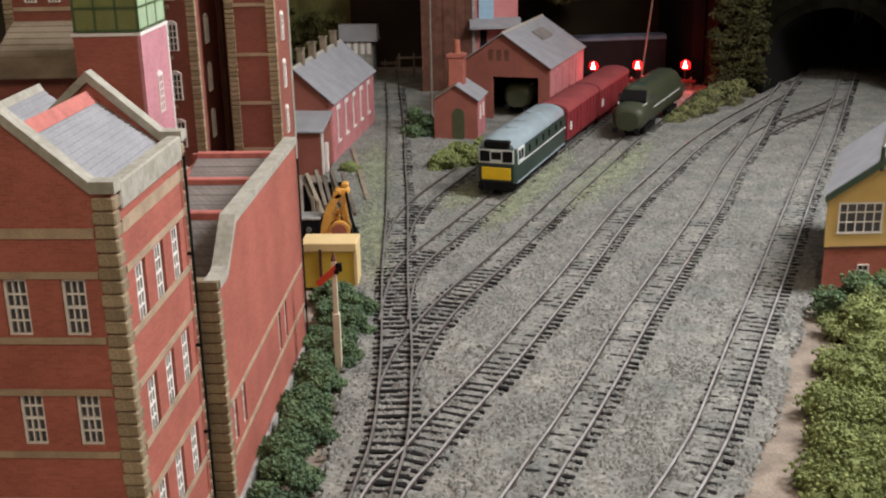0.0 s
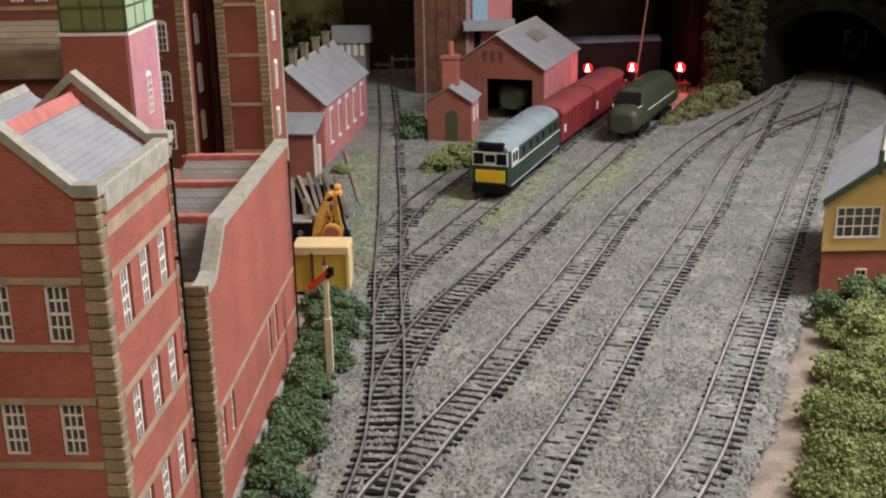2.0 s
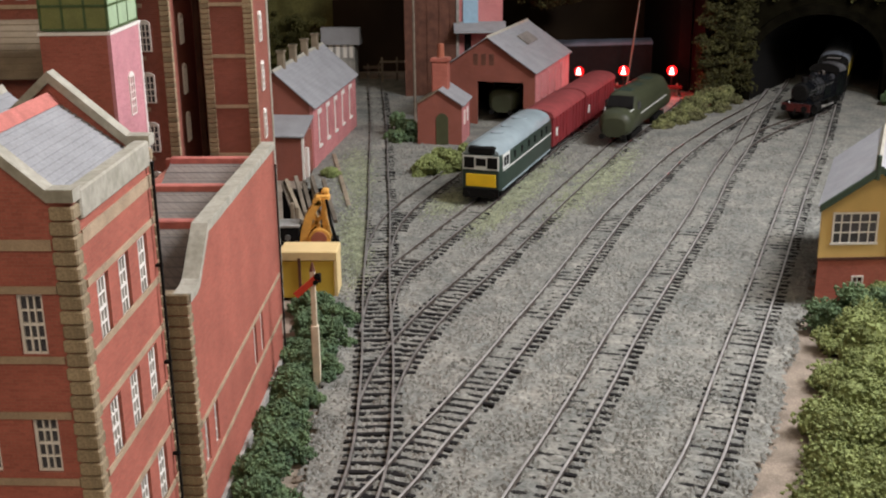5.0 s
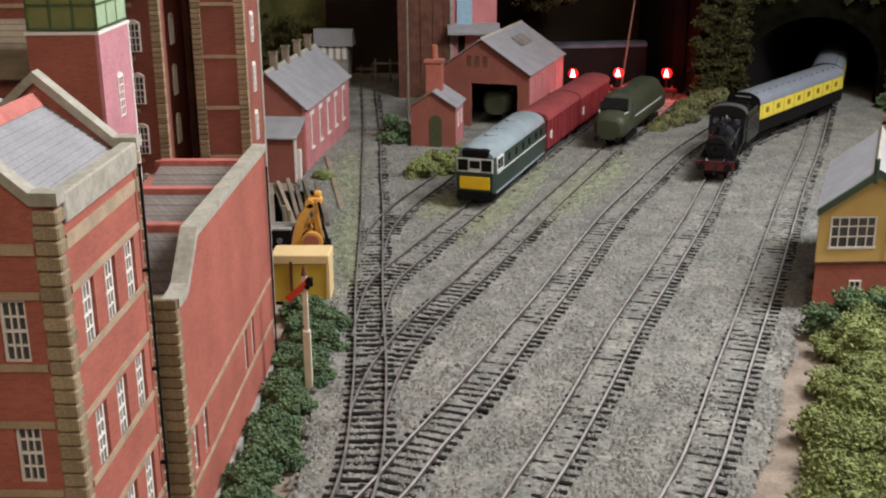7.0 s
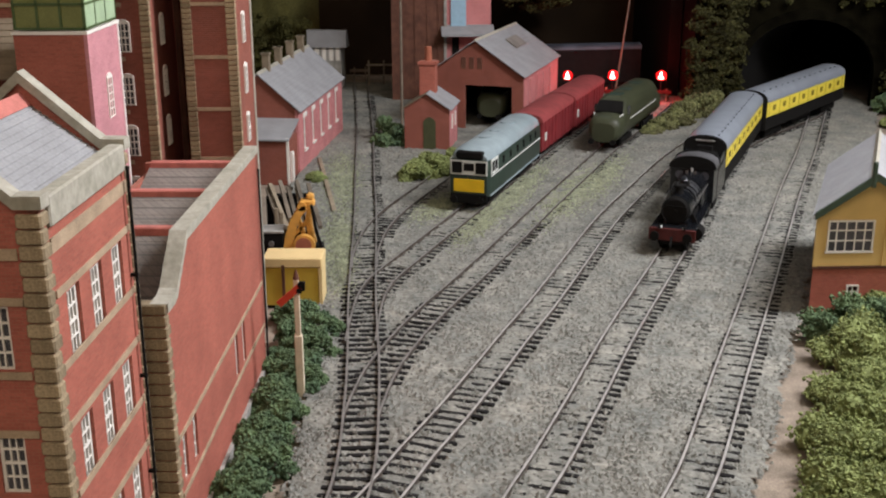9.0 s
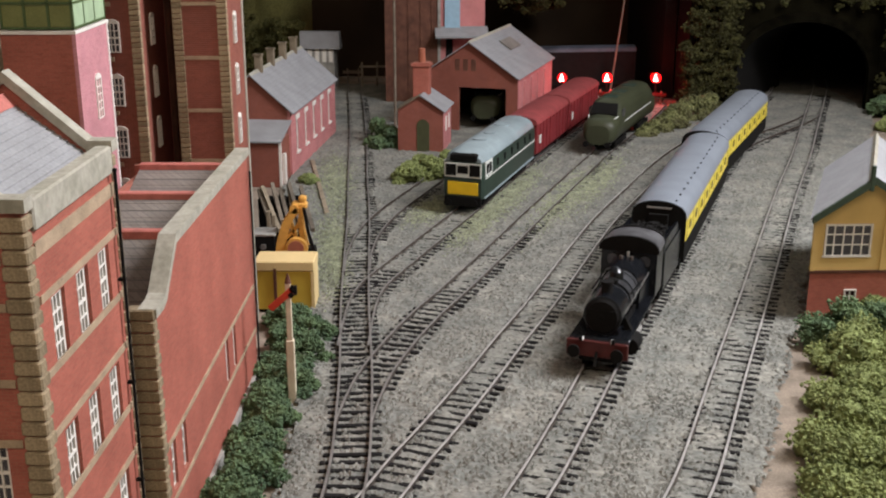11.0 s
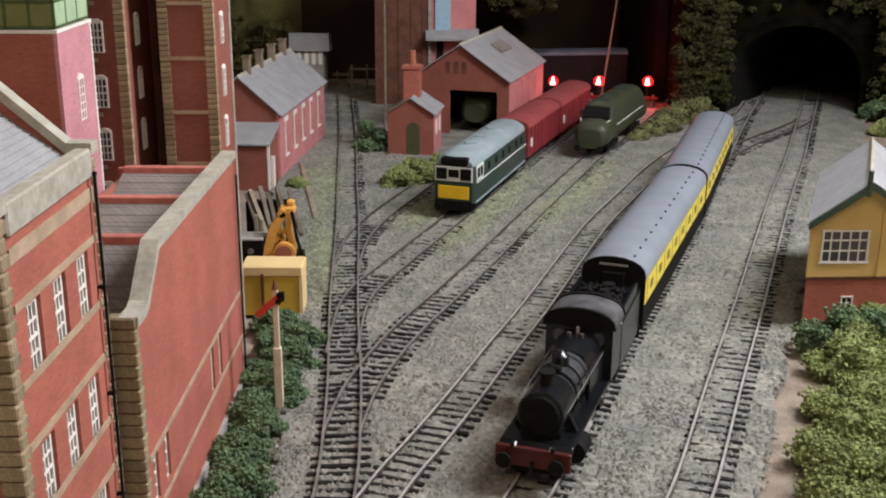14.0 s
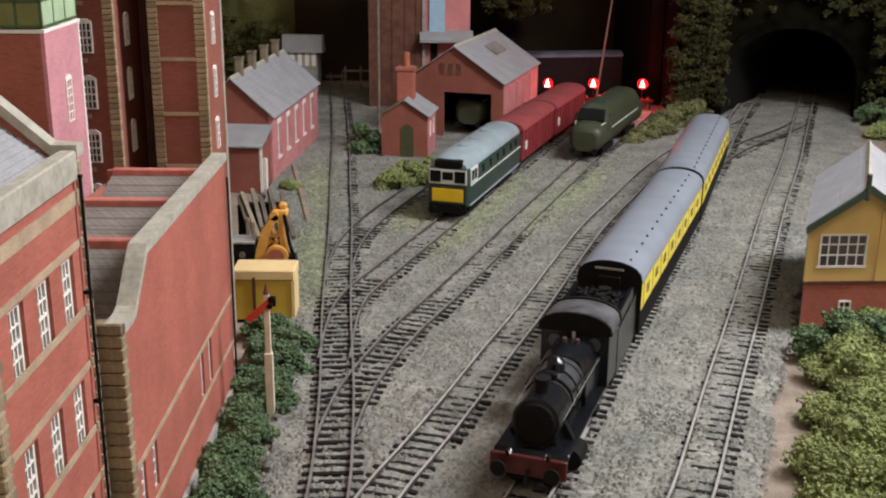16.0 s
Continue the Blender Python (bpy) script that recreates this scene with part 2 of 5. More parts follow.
def placed(x, y, z, rz, sx, sy, sz, old=(0, 0)):
    """A pose with the thing's stretch to its measured size; old: the point of its own plan that comes to stand at x, y."""
    return at(x, y, z, rz) @ Matrix.Diagonal((sx, sy, sz, 1)) @ at(-old[0], -old[1])


def thing(name, label, category, m, group=""):
    ob = new(name)
    ob.empty_display_size = 0.005
    ob.matrix_basis = m
    return tagged(ob, label, category, group)


def part(name, mesh, mats, parent, label="", smooth=0, m=None):
    ob = new(name, mesh if isinstance(mesh, bpy.types.Mesh) else mesh.data(name, mats, smooth))
    ob.parent = parent
    if m is not None:
        ob.matrix_basis = m
    if label:
        ob["label"] = label
    return ob


def structure(name, mesh, mats, label, category, kind="structure", smooth=0):
    return tagged(new(name, mesh.data(name, mats, smooth)), label, category, "", kind)


# ---- the hall and the layout's ground ----
hall = Mesh().box(-900, 1700, -1050, 2900, -800, -770)
structure("floor", hall, CARPET, "dark carpeted floor of an exhibition hall", "floor")
for nm, b in (("wall_north", (-900, 1700, 2900, 2950, -770, 2050)), ("wall_south", (-900, 1700, -1100, -1050, -770, 2050)),
              ("wall_east", (1700, 1750, -1050, 2900, -770, 2050)), ("wall_west", (-950, -900, -1050, 2900, -770, 2050))):
    structure(nm, Mesh().box(*b), PLASTER, "plain painted hall wall", "wall")
structure("ceiling", Mesh().box(-900, 1700, -1050, 2900, 2050, 2100), PLASTER, "plain painted hall ceiling", "ceiling")

base = thing("baseboard", "timber baseboard that carries the model railway", "table", at(0, 0, 0))
part("top", Mesh().box(-520, 960, -150, 2580, -30, -12, c=2), WOODEDGE, base)
for x in (-480, 920):
    for y in (-110, 1300, 2540):
        part("leg", Mesh().box(x - 22, x + 22, y - 22, y + 22, -770, -30, c=2), WOODEDGE, base)


def lumpy(x0, x1, y0, y1, step, z, amp, size, keep=None):
    """A sheet of uneven ground."""
    g = Mesh()
    nx, ny = int((x1 - x0) / step) + 1, int((y1 - y0) / step) + 1
    for j in range(ny):
        for i in range(nx):
            x, y = x0 + i * step, y0 + j * step
            g.v.append((x, y, z + amp * noise.noise((x / size, y / size, 3.1))))
    for j in range(ny - 1):
        for i in range(nx - 1):
            if keep is None or keep(x0 + (i + 0.5) * step, y0 + (j + 0.5) * step):
                a = j * nx + i
                g.f.append((a, a + 1, a + nx + 1, a + nx))
                g.m.append(0)
    return g


structure("ground", lumpy(-520, 960, -150, 2580, 20, -6.5, 1.2, 60), EARTH, "tan earth ground of the model landscape", "ground")

LINES = {
    "A": [(-40, 256), (-36, 336), (-32, 390), (-27, 428), (-25, 462), (-25, 500), (-26, 561), (-30, 656), (-32, 730), (-35, 871), (-40, 997), (-43, 1100), (-49, 1261), (-60, 1474), (-66, 1583)],
    "B": [(-40, 256), (-36, 325), (-27, 390), (-11, 428), (2, 461), (13, 485), (28, 520), (44, 559), (61, 602), (82, 652), (105, 711), (131, 779), (164, 861), (210, 959), (258, 1060), (325, 1178), (374, 1255), (426, 1338), (456, 1404), (488, 1475), (515, 1550)],
    "C": [(-25, 500), (-21, 529), (-15, 560), (-3, 600), (13, 644), (30, 683), (43, 714), (71, 782), (107, 873), (154, 986), (204, 1107), (258, 1226), (297, 1313), (321, 1371)],
    "D": [(-29, 596), (-27, 646), (-24, 680), (-17, 710), (-2, 749), (15, 792), (38, 849), (55, 892), (94, 994), (134, 1099), (180, 1208), (221, 1305), (252, 1378)],
    "E": [(-31, 730), (-31, 772), (-25, 826), (-12, 879), (5, 927), (33, 1004), (62, 1096), (95, 1190), (135, 1276), (159, 1327)],
    "F": [(-26, 256), (16, 346), (35, 388), (51, 426), (63, 453), (89, 517), (122, 601), (179, 734), (231, 858), (269, 956), (321, 1076), (373, 1207), (428, 1340), (459, 1415), (490, 1488), (515, 1558)],
    "G": [(26, 254), (69, 333), (100, 387), (118, 421), (131, 448), (149, 491), (175, 554), (223, 667), (267, 773), (333, 931), (395, 1072), (459, 1226), (505, 1337), (537, 1414), (569, 1493), (593, 1564)],
    "H": [(269, 956), (298, 1030), (333, 1098), (386, 1172), (446, 1240), (483, 1290), (511, 1352)],
    "I": [(20, 352), (10, 332), (-19, 284), (-45, 250)],
}


def dense(pts, step=6.0):
    """A smooth line through pts, as points `step` mm apart."""
    P = [Vector((x, y)) for x, y in pts]
    P = [2 * P[0] - P[1]] + P + [2 * P[-1] - P[-2]]
    fine = []
    for i in range(1, len(P) - 2):
        a, b, c, d = P[i - 1:i + 3]
        for k in range(12):
            t = k / 12
            fine.append(0.5 * (2 * b + (c - a) * t + (2 * a - 5 * b + 4 * c - d) * t * t + (3 * b - a - 3 * c + d) * t ** 3))
    fine.append(P[-2])
    for _ in range(8):
        fine = [fine[0]] + [(fine[i - 1] + 2 * fine[i] + fine[i + 1]) / 4 for i in range(1, len(fine) - 1)] + [fine[-1]]
    out, need = [fine[0]], step
    for a, b in zip(fine, fine[1:]):
        d = (b - a).length
        while d >= need and d > 0:
            a = a + (b - a) * (need / d)
            out.append(a)
            d = (b - a).length
            need = step
        need -= d
    return out


TRACK = {k: dense(v) for k, v in LINES.items()}


def normals(line):
    n = len(line)
    out = []
    for i in range(n):
        d = (line[min(i + 1, n - 1)] - line[max(i - 1, 0)]).normalized()
        out.append(Vector((d.y, -d.x)))
    return out


def sweep(line, off, profile, mats_of):
    """A bar with the given (side, z) profile along a line, off to its right."""
    g, nn, k = Mesh(), normals(line), len(profile)
    for p, n in zip(line, nn):
        g.v += [(p.x + n.x * (off + s), p.y + n.y * (off + s), z) for s, z in profile]
    for i in range(len(line) - 1):
        for j in range(k):
            a, b = i * k + j, i * k + (j + 1) % k
            g.f.append((a, b, b + k, a + k))
            g.m.append(mats_of[j])
    g.f += [tuple(range(k)), tuple(range(len(g.v) - 1, len(g.v) - k - 1, -1))]
    g.m += [1, 1]
    return g


sleeper_mesh = Mesh().box(-13.6, 13.6, -1.45, 1.45, -5.5, -2.35, c=0.3).data("sleeper", SLEEPER)
TRACK_LABELS = {
    "A": "siding track that runs straight back to a buffer stop", "B": "ballasted track that curves away into the tunnel",
    "C": "weathered siding track under the green diesel", "D": "weathered siding track under the blue-green diesel",
    "E": "weathered siding track that leads into the engine shed", "F": "main line track with worn bright rails",
    "G": "outer main line track beside the signal box", "H": "crossover track between the two main lines", "I": "short turnout leg at the layout's near edge",
}
taken = []
for key, line in TRACK.items():
    low = {"A": 0, "F": 0, "G": 0}.get(key, 0.12)
    tr = thing("railway_track", TRACK_LABELS[key], "track", at(0, 0, 0), "yard tracks")
    prof = [(-0.95, -2.9), (-0.35, -2.5), (-0.35, -0.8), (-0.62, -0.6), (-0.62, -low - 0.08), (-0.5, -low), (0.5, -low), (0.62, -low - 0.08), (0.62, -0.6), (0.35, -0.8), (0.35, -2.5), (0.95, -2.9)]
    kinds = [1, 1, 1, 1, 0, 0, 0, 1, 1, 1, 1, 1]
    for off in (-8.7, 8.7):
        part("rail", sweep(line, off, prof, kinds), (STEEL if key in "BFGI" else DULL, RUST), tr)
    step, nn = dense([tuple(p) for p in line], 7.4), None
    nn = normals(step)
    for p, n in zip(step, nn):
        if p.y > 1440 or any((p - q).length < 6.2 for q in taken if abs(p.y - q.y) < 7):
            continue
        taken.append(p)
        p = p + n * (0 if p.x < 20 and p.y < 700 else 1.5)
        j = random.uniform(-2.5, 2.5)
        part("sleeper", sleeper_mesh, None, tr, m=at(p.x + n.x * random.uniform(-0.7, 0.7), p.y, (0.3 if key in 'ABCI' and p.y < 700 and p.x < 40 else 0.0 if p.y < 860 else -0.25) + random.uniform(-0.22, 0.12), math.degrees(math.atan2(n.y, n.x)) + j, 0, 0 if p.x < 20 and p.y < 700 else -1.5))


def near_line(x, y):
    return min((p.x - x) ** 2 + (p.y - y) ** 2 for k in "ABCDEFGH" for p in TRACK[k][::3])


def left_edge(y):
    return float(np.interp(y, [300, 500, 610, 800, 950, 1300, 1500], [-57, -52, -62, -82, -104, -92, -100])) + 5 * noise.noise((y / 22, 0.3, 0))


def right_edge(y):
    x = float(np.interp(y, [254, 387, 491, 554, 667, 773, 931, 1072, 1225, 1337], [26, 100, 149, 175, 223, 267, 333, 392, 454, 503]))
    return x + float(np.interp(y, [700, 1000], [29, 75])) + 4 * noise.noise((y / 18, 5.3, 0))


structure("track_bed", lumpy(-120, 640, 100, 1560, 3.5, -2.85, 1.4, 7.5, lambda x, y: left_edge(y) < x < right_edge(y)), BALLAST, "grey ballasted bed under the yard tracks", "ballast")


def infill(key, y0, y1, lift):
    """Ballast raked up between the rails of a line."""
    line = [p for p in TRACK[key] if y0 < p.y < y1]
    fine = dense([tuple(p) for p in line], 3.0)
    nn, g, k = normals(fine), Mesh(), 7
    for p, n in zip(fine, nn):
        for j in range(k):
            s = -7.6 + 15.2 * j / (k - 1)
            x, y = p.x + n.x * s, p.y + n.y * s
            g.v.append((x, y, lift - 0.45 * (j in (0, k - 1)) + 0.75 * noise.noise((x / 5, y / 5, 7.7)) + 0.16 * noise.noise((x / 34, y / 34, 1.2))))
    for i in range(len(fine) - 1):
        for j in range(k - 1):
            a = i * k + j
            g.f.append((a, a + 1, a + k + 1, a + k))
            g.m.append(0)
    structure("ballast_infill", g, BALLAST, "grey ballast raked up between the rails", "ballast")


for key, y0, y1, lift in (("B", 430, 1400, -2.42), ("C", 640, 1370, -2.36), ("D", 735, 1370, -2.32), ("E", 860, 1320, -2.3), ("F", 300, 1400, -2.42), ("G", 300, 1400, -2.46), ("A", 760, 1500, -2.4)):
    infill(key, y0, y1, lift)


def stones(count, box, ok, low, high, z0):
    """Loose ballast stones, joined."""
    v, f = [], []
    shape = np.array([(1, 0, 0), (-1, 0.1, 0), (0.1, 1, 0), (0, -1, 0.1), (0.1, 0.1, 0.8), (0, 0, -0.5)])
    tri = [(0, 2, 4), (2, 1, 4), (1, 3, 4), (3, 0, 4)]
    made = 0
    while made < count:
        x, y = random.uniform(box[0], box[1]), box[2] + (box[3] - box[2]) * random.random() ** 1.6
        if not ok(x, y):
            continue
        r = random.uniform(low, high)
        a = random.uniform(0, 6.28)
        c, s = math.cos(a), math.sin(a)
        p = shape * r * np.array([random.uniform(0.7, 1.2), random.uniform(0.7, 1.2), random.uniform(0.6, 1.1)])
        z = z0 + 1.4 * noise.noise((x / 7.5, y / 7.5, 3.1)) + random.uniform(-0.15, 0.2)
        n = len(v)
        v += [(x + c * q[0] - s * q[1], y + s * q[0] + c * q[1], z + q[2]) for q in p]
        f += [tuple(n + i for i in t) for t in tri]
        made += 1
    g = Mesh()
    g.v, g.f, g.m = v, f, [0] * len(f)
    return g


structure("ballast", stones(46000, (-90, 430, 300, 1150), lambda x, y: left_edge(y) - 4 < x < right_edge(y) + 3 and noise.noise((x / 14, y / 14, 9.4)) > random.uniform(-0.75, 0.35), 0.6, 2.1, -3.0), STONES, "loose grey ballast stones between the rails", "ballast", "stuff")


# ---- foliage ----
def ico(sub):
    b = bmesh.new()
    bmesh.ops.create_icosphere(b, subdivisions=sub, radius=1)
    v = np.array([tuple(p.co) for p in b.verts])
    f = [tuple(q.index for q in p.verts) for p in b.faces]
    b.free()
    return v, f


ICO1, ICO2 = ico(1), ico(2)


def clumps(spots, low, high, seed, jag=0.45, shape=ICO1):
    """Clumps of foam foliage at the spots, joined."""
    rng = np.random.default_rng(seed)
    V, F = shape
    g = Mesh()
    for x, y, z in spots:
        r = rng.uniform(low, high)
        p = V * (1 + jag * rng.normal(0, 0.6, (len(V), 1)).clip(-1, 1)) * r * rng.uniform(0.75, 1.15, 3)
        n = len(g.v)
        g.v += [(x + q[0], y + q[1], z + q[2]) for q in p]
        g.f += [tuple(n + i for i in t) for t in F]
    g.m = [0] * len(g.f)
    return g


LUMP = (np.array([(1, 0, 0.1), (-1, 0.1, 0), (0.1, 1, 0), (0, -1, -0.1), (0.1, 0, 0.9), (0, 0.1, -0.9)]), [(0, 2, 4), (2, 1, 4), (1, 3, 4), (3, 0, 4), (2, 0, 5), (1, 2, 5), (3, 1, 5), (0, 3, 5)])
SHARD = (np.array([(1, 0, -0.3), (-0.5, 0.87, -0.3), (-0.5, -0.87, -0.3), (0, 0, 0.8)]), [(0, 1, 3), (1, 2, 3), (2, 0, 3)])


def tufts(cores, low, high, seed, per=150, core=0.70, loose=(0.62, 1.08), shred=SHARD):
    """Lumps of foam foliage: a rough core each, thick with torn shreds."""
    rng = np.random.default_rng(seed + 500)
    g = Mesh()
    V, F = ICO2
    for x, y, z, size in cores:
        p = V * core * (1 + 0.2 * rng.normal(0, 1, (len(V), 1)).clip(-1.5, 1.5)) * size * np.array([1, 1, 0.85])
        n = len(g.v)
        g.v += [(x + q[0], y + q[1], z + q[2]) for q in p]
        g.f += [tuple(n + i for i in t) for t in F]
        for _ in range(per):
            u = rng.normal(0, 1, 3)
            u[2] = abs(u[2]) if rng.random() < 0.8 else u[2]
            u /= np.linalg.norm(u)
            o = np.array([x, y, z]) + u * size * rng.uniform(*loose) * np.array([1, 1, 0.85])
            r = rng.uniform(low, high) * 0.82
            m = np.linalg.qr(rng.normal(0, 1, (3, 3)))[0]
            q = shred[0] @ m * r * rng.uniform(0.7, 1.25, 3) + o
            n = len(g.v)
            g.v += [tuple(k) for k in q]
            g.f += [tuple(n + i for i in t) for t in shred[1]]
    g.m = [0] * len(g.f)
    return g


def bush(x, y, w, d, h, count, leaf, label, seed, z=-6, low=0.6, high=1.8, name="bush", category="bush", lean=0.0):
    rng = np.random.default_rng(seed)
    cores, lumps = [], max(11, count // 20)
    for _ in range(lumps):
        a, e = rng.uniform(0, 6.283), math.asin(rng.uniform(0.0, 1.0))
        k = 0.62 + 0.3 * noise.noise((math.cos(a) * 1.7 + seed, math.sin(a) * 1.7, e * 1.5)) + 0.12 * rng.random()
        c = np.array([math.cos(a) * math.cos(e) * w / 2 * k, math.sin(a) * math.cos(e) * d / 2 * k, math.sin(e) * h * k + 1])
        size = rng.uniform(0.11, 0.23) * min(w, d)
        cores.append((c[0], c[1], max(0.5, c[2]), size))
    g = tufts(cores, low, high, seed, per=140, core=0.66, loose=(0.5, 1.14), shred=LUMP)
    ob = tagged(new(name, g.data(name, leaf)), label, category, "lineside bushes")
    ob.matrix_basis = at(x, y, z)
    return ob


# ---- building helpers ----
def face(x, y, z, rz, out=0.0):
    """The pose of a thing on a wall: local x along the wall, z up, -y outwards; rz turns the wall from facing -y."""
    m = at(x, y, z, rz)
    return m @ at(0, -out, 0)


def sash(w, h, cols, rows, arch=False, frame_w=0.9, bar=0.45):
    """Meshes of a window: its frame with glazing bars, and the panes behind them. Stands from z 0 up, centred in x, wall plane at y 0."""
    pn = Mesh()
    iw, z0, z1 = w - 2 * frame_w, frame_w * 0.6, h - frame_w
    cw, ch = iw / cols, (z1 - z0) / rows
    holes = []
    for i in range(cols):
        for j in range(rows):
            lo, hi = (bar * (1.7 if q * 2 == rows else 1) / 2 for q in (j, j + 1))
            holes.append((frame_w + cw * i + (bar / 2 if i else 0), frame_w + cw * (i + 1) - (bar / 2 if i < cols - 1 else 0),
                          z0 + ch * j + (lo if j else 0), z0 + ch * (j + 1) - (hi if j < rows - 1 else 0)))
    fr = holed(w, h, 1.2, holes).moved(pose(-w / 2, -0.5, 0))
    if arch:
        fr.prism([(-w / 2, h), (-w / 4, h + w * 0.17), (0, h + w * 0.22), (w / 4, h + w * 0.17), (w / 2, h)], -0.5, 0.7)
    pn.box(-iw / 2 - 0.2, iw / 2 + 0.2, 0.3, 0.65, frame_w * 0.5, h - frame_w * 0.8)
    return fr, pn


def window_kind(w, h, cols, rows, arch=False, **kw):
    fr, pn = sash(w, h, cols, rows, arch, **kw)
    return fr.data("window", WHITE), pn.data("pane", GLASS)


def put_window(kind, parent, m):
    ob = part("window", kind[0], None, parent, m=m)
    part("pane", kind[1], None, ob)
    return ob


def holed(w, h, t, holes):
    """A wall slab w by h, t thick (from y 0 inwards), with rectangular holes (x0, x1, z0, z1)."""
    xs = sorted({0, w, *[min(w, max(0, a)) for q in holes for a in q[:2]]})
    zs = sorted({0, h, *[min(h, max(0, a)) for q in holes for a in q[2:]]})
    nx, nz, g = len(xs), len(zs), Mesh()
    g.v = [(x, y, z) for y in (0, t) for z in zs for x in xs]
    k = nx * nz

    def solid(i, j):
        if not (0 <= i < nx - 1 and 0 <= j < nz - 1):
            return False
        x, z = (xs[i] + xs[i + 1]) / 2, (zs[j] + zs[j + 1]) / 2
        return not any(q[0] < x < q[1] and q[2] < z < q[3] for q in holes)

    for j in range(nz - 1):
        for i in range(nx - 1):
            if not solid(i, j):
                continue
            a, b, c, d = j * nx + i, j * nx + i + 1, (j + 1) * nx + i + 1, (j + 1) * nx + i
            g.f += [(a, b, c, d), (d + k, c + k, b + k, a + k)]
            for (p, q), n in (((a, b), (i, j - 1)), ((b, c), (i + 1, j)), ((c, d), (i, j + 1)), ((d, a), (i - 1, j))):
                if not solid(*n):
                    g.f.append((q, p, p + k, q + k))
    g.m = [0] * len(g.f)
    return g


def slates(parent, mats, x0, z0, x1, z1, ya, yb, rows, label="", m=None, lean=None, thick=1.0, lift=0.45, axis="y", name="slate_course"):
    """Overlapping slate courses, each a part, from the eave (x0, z0) up to the ridge (x1, z1), between ya and yb."""
    first = None
    for i in range(rows):
        a, b = i / rows, min(1.0, (i + 1.12) / rows)
        xa, za, xb, zb = x0 + (x1 - x0) * a, z0 + (z1 - z0) * a, x0 + (x1 - x0) * b, z0 + (z1 - z0) * b
        wob = random.uniform(-0.5, 0.5)
        g = Mesh().prism([(xa, za - thick + lift), (xb, zb - thick), (xb, zb), (xa, za + lift)], ya + wob * 0.4, yb + wob * 0.4, axis)
        if lean is not None:
            g.moved(lean)
        part(name, g, mats, parent, label)


# ---- the tall red-brick warehouse at the near edge ----
def warehouse():
    # local frame: origin at the near right corner, x to the right, y along the lit side wall
    w = thing("warehouse", "tall red-brick warehouse with stone quoins and a slate roof", "building", placed(-99.9, 293.3, -6, -3.5, 1.054, 1.14, 1.041))
    W, D, H = 60, 68, 163
    wk = window_kind(7.6, 18.5, 3, 4)
    wide = window_kind(9.4, 20.5, 3, 4, frame_w=1.3, bar=0.6)
    side, front, holes = [], [], []
    for z in (0.5, 38, 76, 115.5):
        for y in (16.5, 34.5, 52.5):
            side.append((y, z))
    sw = holed(D, H, 3, [(y - 4.7, y + 4.7, z - 1.5, z + 19) for y, z in side]).moved(pose(0, 0, 0, 0, 0, 90))
    part("wall", sw, BRICK, w, "sunlit side wall of red brick")
    for z in (3, 41, 79, 116.5, 152):
        for x in (-50.5, -32.8, -14.8):
            front.append((x, z))
    fw = holed(W, H, 3, [(W + x - 3.8, W + x + 3.8, z, min(z + 18.5, H - 1)) for x, z in front[:12]]).moved(pose(-W, 0, 0))
    part("wall", fw, BRICK, w)
    part("wall", Mesh().box(-W, -W + 3, 3, D - 3, 0, H), BRICK, w)
    part("wall", Mesh().box(-W, -3, D - 3, D, 0, H), BRICK, w)
    for y, z in side:
        put_window(wide, w, face(-1.6, y, z - 1.5, 90))
    for x, z in front[:12]:
        put_window(wk, w, face(x, 1.4, z, 0))
    # gable walls with stone copings
    for y0 in (0, D - 3):
        part("gable", Mesh().prism([(-W, H), (-5, H), (-W / 2, H + 21)], y0, y0 + 3), BRICK, w)
        cp = Mesh()
        for s in (1, -1):
            xe, xa = -W / 2 + s * (W / 2 - 6), -W / 2
            cp.prism([(xe, H - 1), (xe, H + 2.6), (xa, H + 24), (xa, H + 20.4)], y0 - 1.2, y0 + 4.2)
            cp.box(min(xe, xe + s * 7.5), max(xe, xe + s * 7.5), y0 - 1.2, y0 + 4.2, H - 1, H + 2.6)
        part("coping", cp, COPING, w, "weathered stone coping")
    part("parapet_coping", Mesh().box(-3.6, 1.4, 4.2, D - 4.2, H - 7.5, H + 1.2, c=0.5), COPING, w, "weathered stone parapet")
    part("parapet_coping", Mesh().box(-W - 1.4, -W + 3.6, 4.2, D - 4.2, H - 7.5, H + 1.2, c=0.5), COPING, w)
    slates(w, SLATE_PLAIN, -4, H - 4, -W / 2, H + 15, 3, D - 3, 13, "pale grey slate course")
    slates(w, SLATE_PLAIN, -W + 4, H - 4, -W / 2, H + 15, 3, D - 3, 13)
    part("ridge_tile", Mesh().prism([(-W / 2 - 3.2, H + 13.4), (-W / 2, H + 17.4), (-W / 2 + 3.2, H + 13.4)], 3, D - 3), RIDGE, w, "red ridge tiles")
    # string courses
    for z in (148, 135.3, 114, 96.5, 74.8, 58, 36.5, 20):
        part("string_course", Mesh().box(0.02, 0.5, 5, D - 3, z, z + (4.2 if z > 140 else 2.2)), STONE_BAND, w)
        part("string_course", Mesh().box(-W, -6.5, -0.5, -0.02, z, z + (3.2 if z > 140 else 2.2)), STONE_BAND, w)
    # quoins
    q1 = Mesh().box(-6.4, 0.9, -0.9, 3.4, 0, 4.0, c=0.5).data("quoin", STONE)
    q2 = Mesh().box(-6.0, 0.9, -0.9, 4.6, 0, 4.0, c=0.5).data("quoin", STONE)
